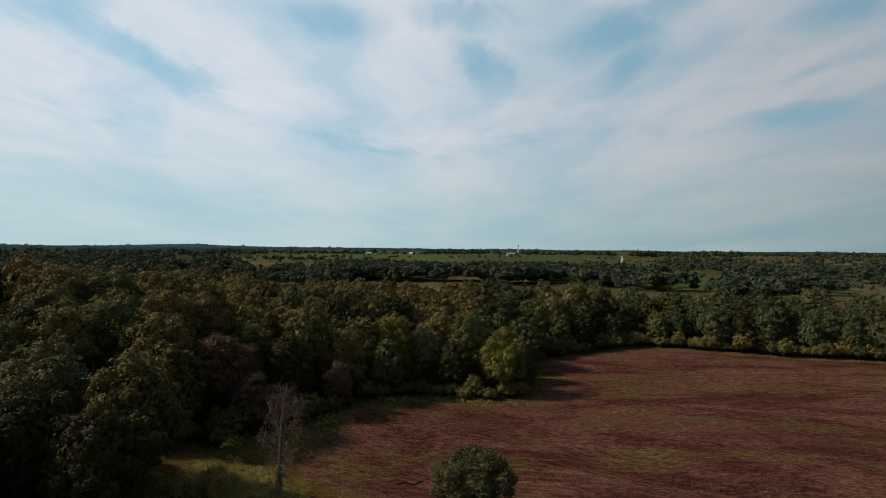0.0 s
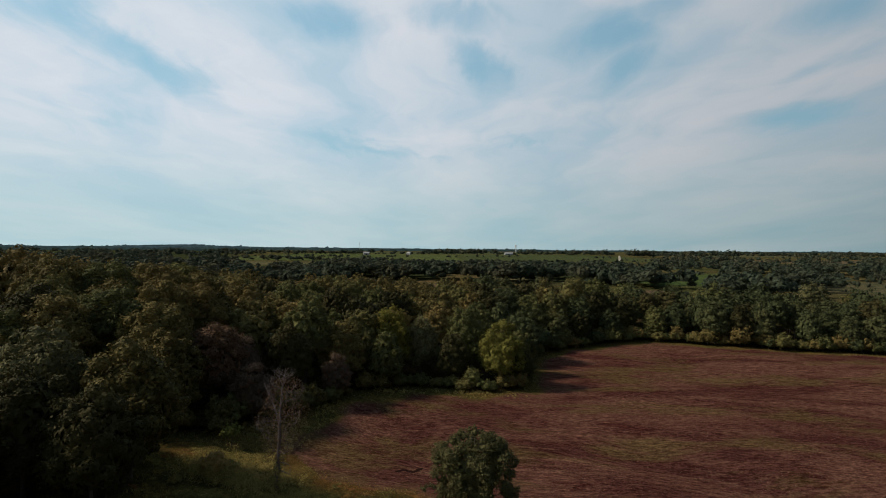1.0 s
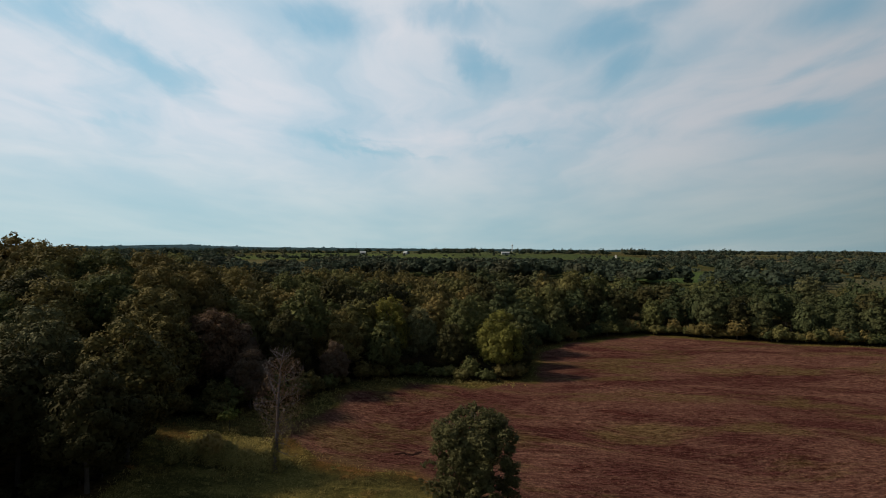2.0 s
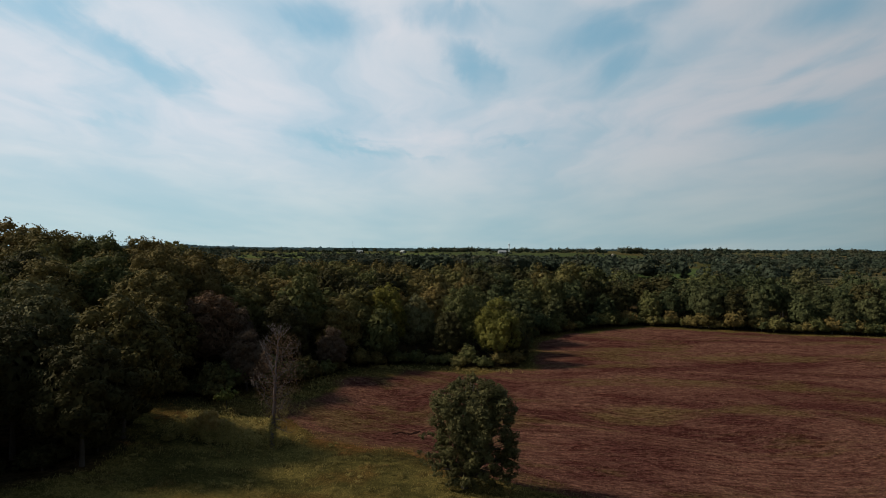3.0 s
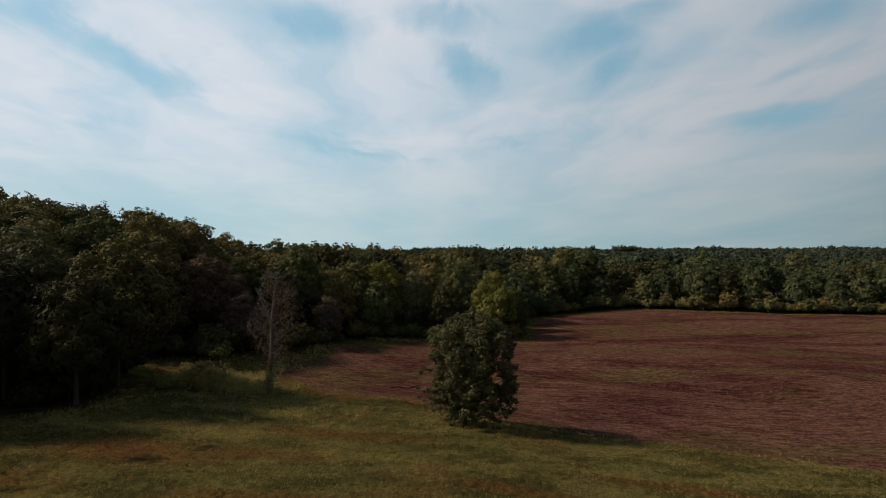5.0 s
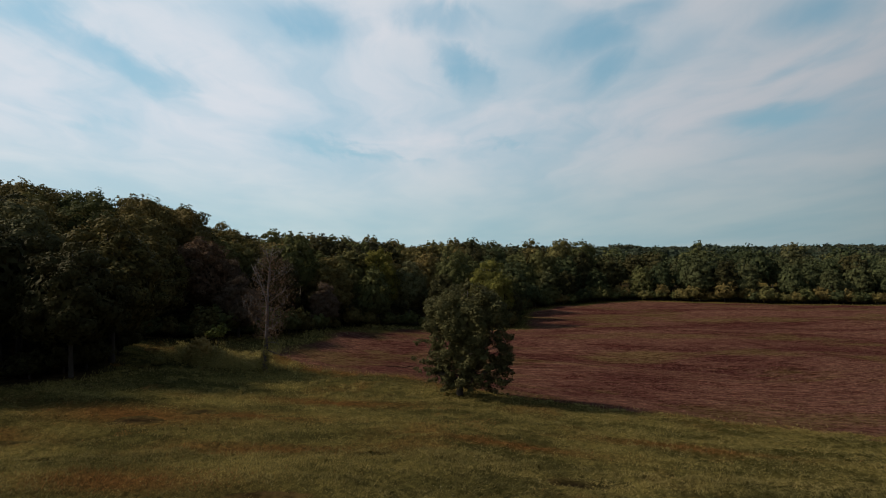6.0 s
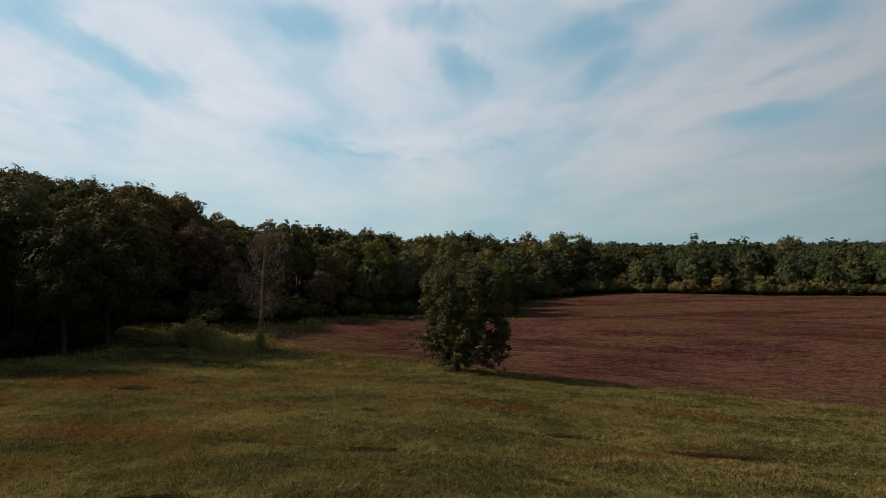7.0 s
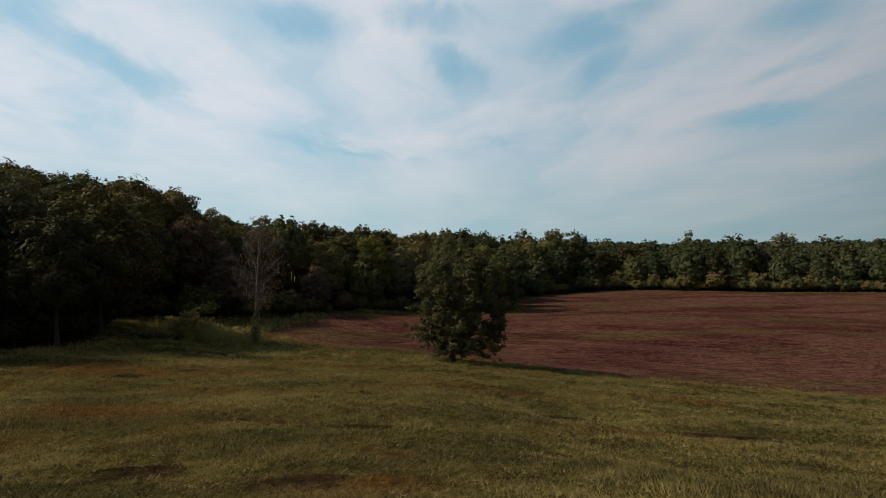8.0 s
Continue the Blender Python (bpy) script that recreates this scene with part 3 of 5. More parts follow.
class Mass:
    """Many trees joined into one mesh: the tree's hue goes with an attribute, its leaves with a material slot."""

    def __init__(self):
        self.v, self.tri, self.quad, self.mt, self.mq, self.hue, self.n = [], [], [], [], [], [], 0

    def put(self, shape, place, slot, hue):
        v = np.concatenate(shape.v) if isinstance(shape.v, list) else shape.v
        m = np.array(place)
        self.v.append(v @ m[:3, :3].T + m[:3, 3])
        t = [f for f in shape.f if len(f) == 3]
        q = [f for f in shape.f if len(f) == 4]
        for store, mats, part_ in ((self.tri, self.mt, t), (self.quad, self.mq, q)):
            if part_:
                store.append(np.array(part_) + self.n)
                mats.append(np.full(len(part_), slot))
        self.hue.append(np.full(len(v), hue))
        self.n += len(v)

    def mesh(self, name, materials):
        tri = np.concatenate(self.tri) if self.tri else np.zeros((0, 3), int)
        quad = np.concatenate(self.quad) if self.quad else np.zeros((0, 4), int)
        me = bpy.data.meshes.new(name)
        V = np.concatenate(self.v)
        me.vertices.add(len(V))
        me.vertices.foreach_set("co", V.reshape(-1).astype(np.float32))
        loops = np.concatenate([tri.reshape(-1), quad.reshape(-1)]).astype(np.int32)
        me.loops.add(len(loops))
        me.loops.foreach_set("vertex_index", loops)
        start = np.concatenate([np.arange(len(tri)) * 3, len(tri) * 3 + np.arange(len(quad)) * 4]).astype(np.int32)
        me.polygons.add(len(start))
        me.polygons.foreach_set("loop_start", start)
        me.polygons.foreach_set("material_index", np.concatenate(self.mt + self.mq).astype(np.int32))
        for m in materials:
            me.materials.append(m)
        me.attributes.new("hue", "FLOAT", "POINT").data.foreach_set("value", np.concatenate(self.hue).astype(np.float32))
        me.update(calc_edges=True)
        me.validate()
        return me


# trees that stand out from the wood: x, y, kind of leaf, height to the top, label
MARKED = [
    (13.2, 111.5, LEAF_YELLOW, 14.5, "yellow green tree at the corner of the wood"),
    (17.6, 112.5, LEAF_DARK_SHADE, 8.5, "low dark green tree at the corner of the wood"),
    (-11.5, 114.0, LEAF_YELLOW, 16.6, "light yellow green tree rising from the wood"),
    (-35.0, 78.5, LEAF_RUST, 14.0, "rust brown broad tree in front of the wood"),
    (-33.0, 85.0, LEAF_RUST, 11.0, "faded purple brown tree at the wood edge"),
    (-28.0, 76.0, LEAF_RUST, 9.0, "faded purple brown tree at the wood edge"),
    (-33.2, 54.6, LEAF_OAK, 15.6, "broad olive oak leaning out over the grass"),
    (-42.3, 54.4, LEAF_PALE_OAK, 15.8, "pale grey green oak at the wood edge"),
    (-48.8, 76.0, LEAF_GREEN, 17.0, "bright green round tree in the oak wood"),
    (-41.8, 75.0, LEAF_OAK, 16.0, "dark olive green oak in the dense wood"),
    (-52.5, 70.0, LEAF_OAK, 15.5, "dark olive green oak in the dense wood"),
    (-52.8, 96.5, LEAF_OAK, 19.2, "tall oak on the brow of the wooded hill"),
    (-46.0, 97.5, LEAF_OAK, 18.6, "tall oak on the brow of the wooded hill"),
    (-66.8, 88.0, LEAF_OAK, 18.3, "tall oak on the brow of the wooded hill"),
    (-60.0, 92.0, LEAF_GREEN, 18.3, "tall green tree on the brow of the wooded hill"),
    (-56.8, 100.5, LEAF_OAK, 19.0, "tall oak on the brow of the wooded hill"),
    (-42.8, 89.0, LEAF_OAK, 17.8, "tall oak on the brow of the wooded hill"),
    (-46.6, 119.0, LEAF_OAK, 17.5, "tall oak behind the wooded hill"),
    (-19.2, 93.8, LEAF_RUST, 8.4, "small brownish tree at the wood edge"),
    (-20.0, 102.5, LEAF_OAK, 13.2, "olive brown tree at the wood edge"),
    (-27.0, 90.0, LEAF_DARK_SHADE, 13.5, "dark green dense tree in the wood, shade mixed into its leaf colour"),
    (-4.6, 118.0, LEAF_PALE_OAK, 14.0, "grey green thin-leaved tree at the wood edge"),
    (2.6, 112.0, LEAF_DARK_SHADE, 11.5, "dark thin-leaved tree at the corner of the wood"),
    (134.0, 183.0, LEAF_PALE_OAK, 17.6, "tall olive brown tree standing above the tree belt"),
    (46.0, 178.0, LEAF_GREEN, 0, "tall green tree above the wood"),
    (36.0, 174.0, LEAF_OAK, 0, "tall dark oak above the wood"),
    (55.0, 181.0, LEAF_GREEN, 0, "tall green tree above the wood"),
    (95.0, 178.0, LEAF_GREEN, 0, "green tree standing above the tree belt"),
    (6.0, 120.0, LEAF_GREEN, 16.5, "dark green tall tree behind the wood corner"),
]


# the upper edge of the canopy: slope x / y, climb with the distance
CREST = [(-1.2, 0.26), (-0.787, 0.186), (-0.693, 0.163), (-0.61, 0.156), (-0.538, 0.151), (-0.452, 0.129), (-0.401, 0.090), (-0.37, 0.079), (-0.327, 0.069), (-0.262, 0.060),
         (-0.198, 0.052), (-0.099, 0.052), (-0.022, 0.037), (0.066, 0.044), (0.178, 0.031), (0.246, 0.039), (0.314, 0.034), (0.383, 0.029), (0.638, 0.028), (0.958, 0.022)]


def crest(x, y):
    """Height of the tallest tree that stays within the canopy's upper edge."""
    climb = min(float(np.interp(q / y, [c[0] for c in CREST], [c[1] for c in CREST])) for q in (x, x + 2.5))
    if x < -0.35 * y:
        climb *= 0.74 + 0.26 * float(sstep(np.array(y), 58, 92))
    reach = min(y, 94.0) if x < -0.35 * y else y
    return max(6.0, 12.8 + reach * climb - height(x, y))


# the front rows of the belt beyond the field
WOOD_EDGE_BAND = [(10, 100), (24, 130), (38, 155), (67, 170), (107, 152), (170, 139), (200, 132), (202, 145), (170, 154), (108, 166), (67, 186), (30, 168), (14, 135)]


def plant_woods():
    rng = np.random.default_rng(5)
    cells, far, count = {}, Mass(), 0
    for x, y, leaf, h, label in MARKED:
        j = int(rng.integers(4))
        p = (OLD if x < -30 and y < 70 else NEAR_IN if x < -40 else NEAR if y < 125 else MID)[j]
        k = (h or crest(x, y) * 1.03) / (BIG if y < 125 else SMALLER)[j][0]
        plant(rng, p, x, y, k, leaf, label, "tree", "trees of the wood", 0.1)
        cells.setdefault((int(x // 8), int(y // 8)), []).append((x, y))
        count += 1
    spots = []
    for _ in range(30000):
        y = rng.uniform(25, 330) if rng.random() < 0.7 else rng.uniform(25, 140)
        x = rng.uniform(-0.92 * y - 30, 0.92 * y + 20)
        if float(inside(WOOD, x, y)) < 1.5 or -37 < x < -26 and 64 < y < 78:
            continue
        gap = 5.6 if x < -26 and y < 72 else 6.7 if y < 110 else (6.0 if x > 20 else 7.0) if y < 190 else 8.0
        key = (int(x // 8), int(y // 8))
        if any((x - a) ** 2 + (y - b) ** 2 < gap * gap for i in (-1, 0, 1) for j in (-1, 0, 1) for a, b in cells.get((key[0] + i, key[1] + j), ())):
            continue
        cells.setdefault(key, []).append((x, y))
        spots.append((x, y))
    for x, y in sorted(spots, key=lambda p: p[1] + 0.15 * abs(p[0]) - (90 if p[0] > 10 and float(inside(WOOD_EDGE_BAND, *p)) > 0 else 0)):
        edge = float(inside(WOOD, x, y))
        k = rng.uniform(0.80, 1.12) * (0.85 if edge < 6 and x > -10 else 1.0) * (1.08 if x < -0.87 * y - 2 else 1.16 if x < -25 and y > 66 else 1.0)
        if x < -26:
            k *= 0.82 + 0.18 * float(sstep(np.array(y), 52, 66))
        if -50 < x < -30 and 56 < y < 67:
            k *= 0.6
        slot = int(rng.integers(len(LEAVES)))
        leaf = LEAVES[slot] if x < 15 else BELT[slot % len(BELT)]
        if count < 300:
            rim = edge < 9
            # the near left edge lies in shade, so its leaves take the darkened colour
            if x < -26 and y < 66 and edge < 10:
                leaf = LEAF_DARK_SHADE
            kinds = OLD if x < -26 and y < 70 and edge < 12 else (NEAR if rim else NEAR_IN) if y < 86 and -1.15 * y - 10 < x < 30 else MID if rim else MID_IN
            j = int(rng.integers(len(kinds)))
            k = min(k, crest(x, y) * rng.uniform(0.90, 1.04) * (1.08 if x < -0.42 * y and y > 80 else 1.0) / (BIG if len(kinds) == 5 else SMALLER)[j][0])
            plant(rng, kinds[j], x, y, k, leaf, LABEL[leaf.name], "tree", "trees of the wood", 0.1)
            count += 1
        else:
            s, c = FAR[rng.integers(len(FAR))]
            k = min(k, crest(x, y) * rng.uniform(0.90, 1.04) * (1.08 if x < -0.42 * y and y > 80 else 1.0) / 15.5)
            w = k * rng.uniform(0.95, 1.12)
            m = pose(x, y, height(x, y) - 0.1, 0, 0, rng.uniform(0, 360)) @ Matrix.Diagonal((w, w, k, 1))
            far.put(c, m, {"oak_leaves": 0, "green_leaves": 1, "rusty_leaves": 2, "yellowing_leaves": 3, "dark_shaded_leaves": 5, "belt_leaves": 6}[leaf.name], rng.random())
            far.put(s, m, 4, 0.0)
    tagged(new("woodland", far.mesh("woodland", [LEAF_OAK, LEAF_GREEN, LEAF_RUST, LEAF_YELLOW, BARK, LEAF_DARK_SHADE, LEAF_BELT])), "deep green wood stretching away behind its edge", "woodland", kind="stuff")
    # shrubs along the edge of the wood
    for (ax, ay), (bx, by) in zip(WOOD_EDGE, WOOD_EDGE[1:]):
        n = int(math.hypot(bx - ax, by - ay) / 2.1)
        for i in range(n):
            k = (i + rng.random()) / n
            x, y = ax + (bx - ax) * k + rng.uniform(-0.9, 0.9), ay + (by - ay) * k + rng.uniform(-0.2, 2.6)
            if x < -26 and y < 66:
                x, y = x - 3.5, y + 1.5
            if abs(x) < 0.92 * y + 12:
                q = rng.random()
                # near left shrubs take the darkened leaves for the wood's shade
                plant(rng, BUSH[rng.integers(3)], x, y, rng.uniform(0.6, 1.2) * (1.5 if x > 30 else 1.0), LEAF_DARK_SHADE if x < -26 and y < 60 else LEAF_GREEN if q < 0.5 else LEAF_OAK if q < 0.8 or x < 30 else LEAF_BELT,
                      "leafy green shrub at the foot of the wood", "shrub", "shrubs along the wood", 0.15)
    # thicket by the dead tree
    for x, y, k in ((-25.4, 57.4, 0.78), (-24.0, 58.2, 0.66), (-27.2, 58.6, 0.6), (-22.4, 59.4, 0.45), (-20.8, 60.4, 0.42), (-28.6, 55.0, 0.45), (-23.0, 56.4, 0.35)):
        plant(rng, BUSH[2 if k > 0.7 else 0 if k > 0.5 else 1], x, y, k, LEAF_STRAW, "pale green bush in the rough grass", "shrub", "bushes in the grass", 0.1)


plant_woods()
for proto in NEAR + NEAR_IN + OLD + MID + MID_IN + BUSH:
    for o in (*proto.children, proto):
        bpy.data.objects.remove(o)


# ---- the lone tree and the dead tree ----
def build_lone_tree(x, y):
    rng = np.random.default_rng(203)
    # reach to either side at each height, wider above, hanging low on one side
    Z = [1.0, 2.0, 3.0, 4.4, 5.8, 7.2, 8.6, 9.5, 10.2]
    WEST = [-1.2, -1.8, -2.3, -2.6, -3.2, -3.2, -2.6, -1.3, -0.2]
    EAST = [4.0, 4.6, 4.6, 4.3, 4.9, 4.7, 3.9, 3.0, 1.7]
    lobes = []
    for i in range(110):
        z = 1.2 + 8.8 * ((i + rng.random()) / 110) ** 0.84
        w, e = np.interp(z, Z, WEST), np.interp(z, Z, EAST)
        a = i * 2.39996 + rng.uniform(-0.4, 0.4)
        r = rng.uniform(0.34, 0.86) * (0.75 if z < 3 or z > 9.6 else 1.0)
        k = rng.uniform(0.45, 1.0) ** 0.4
        half = (e - w) / 2 - r * 0.35
        lobes.append(((e + w) / 2 + half * k * math.cos(a), 0.9 * half * k * math.sin(a), z - r * 0.3, r))
    # thin outer branches, leafy along their length
    for p0, p1, n in (((-1.8, 0, 3.0), (-4.3, -0.2, 3.5), 9), ((-1.6, 0.2, 2.2), (-4.0, 0.2, 2.6), 8), ((-0.4, -0.4, 1.9), (-2.6, -0.6, 1.5), 9), ((-0.3, 0.5, 2.2), (-2.2, 0.9, 1.8), 8), ((0.5, -0.6, 2.4), (1.8, -1.6, 1.7), 8), ((0.3, -0.7, 1.7), (1.3, -1.3, 0.9), 7), ((-0.5, -0.6, 1.6), (-1.5, -1.0, 0.9), 7), ((0.8, 0.4, 1.8), (2.2, 0.9, 1.0), 7), ((-0.9, -0.8, 3.0), (-3.0, -1.4, 2.5), 8), ((-2.2, 0, 4.6), (-3.9, 0, 5.0), 5), ((2.4, 0, 2.0), (4.7, -0.2, 0.5), 9),
                      ((2.6, 0.3, 2.8), (5.0, 0.1, 2.1), 8), ((3.2, -0.3, 4.6), (4.9, 0, 4.4), 5), ((2.0, 0.0, 3.6), (4.6, -0.1, 3.1), 10), ((1.8, -0.5, 2.8), (4.8, -0.4, 1.5), 10), ((1.6, 0.6, 3.0), (3.9, 0.8, 2.2), 9), ((0.6, 0, 9.6), (0.9, 0, 10.6), 4), ((1.0, -0.9, 1.6), (3.4, -1.2, 0.5), 8)):
        for i in range(n):
            k = (i + rng.random()) / n
            lobes.append(tuple(np.array(p0) * (1 - k) + np.array(p1) * k + rng.normal(0, 0.16, 3)) + (rng.uniform(0.2, 0.42) * (1.15 - 0.5 * k),))
    trunk, crown = Shape(), Shape()
    stem = [(0, 0, -0.5), (0.05, 0, 1.2), (0.25, 0.1, 3.0), (0.55, 0.05, 5.5), (0.8, 0, 9.5)]
    trunk.tube(stem, [0.36, 0.25, 0.21, 0.15, 0.04], 9)
    for px, py, pz, r in lobes[::3]:
        z0 = min(max(1.3, pz - 0.5 * math.hypot(px, py)), 7.5)
        trunk.tube([(0.09 * z0, 0.02, z0), (px * 0.5, py * 0.5, (pz + z0) / 2 + 0.25), (px, py, pz)], [0.08, 0.045, 0.012], 4)
    # dense heart of the crown
    for cz, rx, rz in ((6.8, 2.2, 2.2), (4.1, 1.6, 2.0)):
        crown.put(*leafy_ball(rng, BALL4, np.array((0.75, 0, cz)), (rx, rx, rz), tilt=0.9, grow=(0.9, 1.6)))
    for px, py, pz, r in lobes:
        crown.put(*leafy_ball(rng, BALL3 if r > 0.6 else BALL2, np.array((px, py, pz)), (r * 0.78, r * 0.78, r * 0.62), tilt=0.8, thin=0.45, grow=(0.8, 1.3)))
    crown.put(*tufts(rng, lobes, np.array((0.75, 0, 3.6)), 1900, 10, 0.074, 0.65))
    # loose sprays hanging at the rim
    C = np.array(lobes)
    i = rng.integers(0, len(C), 1500)
    d = unit(rng.normal(0, 1, (1500, 3)))
    crown.put(*leaf_quads(rng, C[i, :3] + d * C[i, 3:] * rng.uniform(0.9, 1.35, (1500, 1)) * (1.1, 1.1, 0.8) - (0, 0, 0.1), d + (0, 0, 0.5), 0.08, 0.6, (0.3, 0.6)))
    root = new("lone_tree")
    part("trunk", trunk.mesh("trunk", BARK, True), root)
    part("crown", crown.mesh("crown", LEAF_LONE), root)
    root.matrix_world = pose(x, y, height(x, y) - 0.05)
    tagged(root, "ragged dark green broadleaf tree standing alone at the field edge", "tree")


build_lone_tree(2.2, 46.7)


def build_dead_tree(x, y, H):
    rng = np.random.default_rng(77)
    root = new("dead_tree")
    trunk, twigs = Shape(), Shape()

    def limb(shape, p, d, length, r, depth):
        pts, rad = [p], [r]
        n = 4 if depth else 6
        for i in range(n):
            d = (d + Vector(rng.normal(0, 0.16, 3)) + Vector((0, 0, 0.06 if depth < 3 else -0.03))).normalized()
            p = p + d * length / n
            pts.append(p)
            rad.append(r * (1 - 0.8 * (i + 1) / n))
        shape.tube(pts, rad, 6 if depth < 1 else 4 if depth < 2 else 3)
        if depth < 3:
            for _ in range((8, 5, 3)[depth]):
                k = rng.uniform(0.3, 1.0)
                i = min(int(k * n), n - 1)
                q = pts[i].lerp(pts[i + 1], k * n - i)
                a = rng.uniform(0, 2 * math.pi)
                side = Vector((math.cos(a), math.sin(a), rng.uniform(0.2, 1.1)))
                limb(twigs, q, (d * 0.6 + side).normalized(), length * rng.uniform(0.3, 0.55), max(rad[i] * 0.45, 0.013), depth + 1)

    lead = [(0, 0, -0.5), (0.10, 0, H * 0.15), (0.25, 0.05, H * 0.32), (0.30, 0.1, H * 0.5), (0.42, 0.05, H * 0.68), (0.62, 0, H * 0.85), (0.95, 0, H)]
    wide = [0.32, 0.24, 0.20, 0.15, 0.10, 0.06, 0.02]
    trunk.tube(lead, wide, 8)
    # a second leader forks off half way up
    limb(trunk, Vector(lead[3]), Vector((-0.28, 0.1, 1)), H * 0.40, 0.085, 1)
    limb(trunk, Vector(lead[4]), Vector((0.45, -0.1, 1)), H * 0.30, 0.06, 1)
    for i in range(28):
        k = 0.28 + 0.68 * (i + rng.random()) / 28
        at = [np.interp(k * H, [q[2] for q in lead], [q[j] for q in lead]) for j in range(2)]
        a = i * 2.39996 + rng.uniform(-0.4, 0.4)
        reach = (1.3 + 1.5 * math.sin(math.pi * min(1.0, (k - 0.15) / 0.8))) * rng.uniform(0.7, 1.15)
        limb(twigs, Vector((at[0], at[1], k * H)), Vector((math.cos(a), math.sin(a), rng.uniform(-0.25, 0.8))), reach, 0.032, 1)
    # two old boughs hang low
    for k, a in ((0.25, 0.2), (0.19, 0.0)):
        limb(twigs, Vector((0.2, 0, H * k)), Vector((math.cos(a), -0.3, -0.1)), 1.9, 0.06, 1)
    part("trunk", trunk.mesh("trunk", DEADWOOD, True), root, "bare grey brown trunk")
    part("bare_crown", twigs.mesh("bare_crown", DEADWOOD), root, "thin leafless twigs")
    c = Shape()
    n = 1500
    a, z = rng.uniform(0, 6.28, n), rng.beta(1.2, 1.6, n) * 3.9
    r = rng.uniform(0.12, 0.5, n) * (1.2 - z / 5) * (1 + 0.4 * np.sin(3 * a + 2 * z))
    P = np.stack([np.cos(a) * r + 0.05 * z, np.sin(a) * r, z], 1)
    c.put(*leaf_quads(rng, P, P * (1, 1, 0), 0.11))
    w = Shape()
    n = 2400
    a, z = rng.uniform(0, 6.28, n), rng.uniform(0.28, 0.92, n) * H
    r = np.sqrt(rng.random(n)) * (3.2 - 2.2 * np.abs(z / H - 0.6) / 0.4)
    Q = np.stack([np.cos(a) * r + 0.1 * z, np.sin(a) * r, z], 1)
    w.put(*leaf_quads(rng, Q, Q * (1, 1, 0), 0.075))
    part("withered_leaves", w.mesh("withered_leaves", LEAF_RUST), root, "last withered brown leaves")
    part("ivy", c.mesh("ivy", LEAF_STRAW), root, "creeper climbing the trunk")
    root.matrix_world = pose(x, y, height(x, y))
    tagged(root, "tall dead tree with bare twigs and creeper at its foot", "tree")


build_dead_tree(-17.8, 55.2, 13.4)


# ---- far woods: slopes x/y from and to, distances from and to, number of trees, height ----
SECTORS = [
    (-0.95, -0.40, 340, 700, 420, 14), (-0.95, -0.40, 700, 1500, 420, 15), 
    (-0.40, -0.20, 350, 470, 90, 12), (-0.40, -0.23, 850, 880, 45, 9), (-0.23, -0.14, 800, 815, 14, 11), 
    (-0.215, -0.01, 430, 600, 170, 14), (-0.01, 0.21, 415, 445, 26, 13), (-0.01, 0.21, 490, 640, 120, 12),
    (0.20, 0.44, 400, 560, 170, 13), (0.31, 0.45, 340, 400, 34, 13), (-0.30, 0.30, 225, 340, 60, 6), (0.45, 0.60, 308, 325, 12, 4), (0.45, 0.60, 545, 900, 90, 12),
    (0.57, 0.78, 300, 560, 100, 11), (0.78, 0.95, 420, 560, 55, 11), (0.45, 0.95, 640, 1000, 130, 12), (0.40, 0.95, 1050, 2200, 160, 13),
    (0.36, 0.425, 1180, 1260, 40, 17), (0.52, 0.595, 1280, 1330, 36, 16), (0.79, 0.83, 1150, 1180, 8, 17), (0.02, 0.06, 1850, 1950, 24, 18),
    (0.06, 0.34, 760, 800, 14, 9), (0.37, 0.39, 720, 1000, 24, 6), (-0.40, 0.34, 990, 1030, 50, 7), (-0.40, 0.34, 1400, 1440, 60, 8),
    (-0.42, -0.05, 1500, 1700, 60, 9), (-0.42, 0.40, 1300, 1450, 210, 14), (0.40, 0.95, 1180, 1380, 110, 12), (-0.32, 0.0, 600, 680, 60, 9), (0.10, 0.34, 1500, 1800, 40, 9), (0.40, 0.95, 1300, 1800, 80, 11),
    (0.02, 0.19, 400, 450, 60, 15), (0.58, 0.72, 300, 380, 40, 14), (0.46, 0.95, 480, 640, 70, 11), (-0.24, 0.0, 400, 520, 80, 13),
]


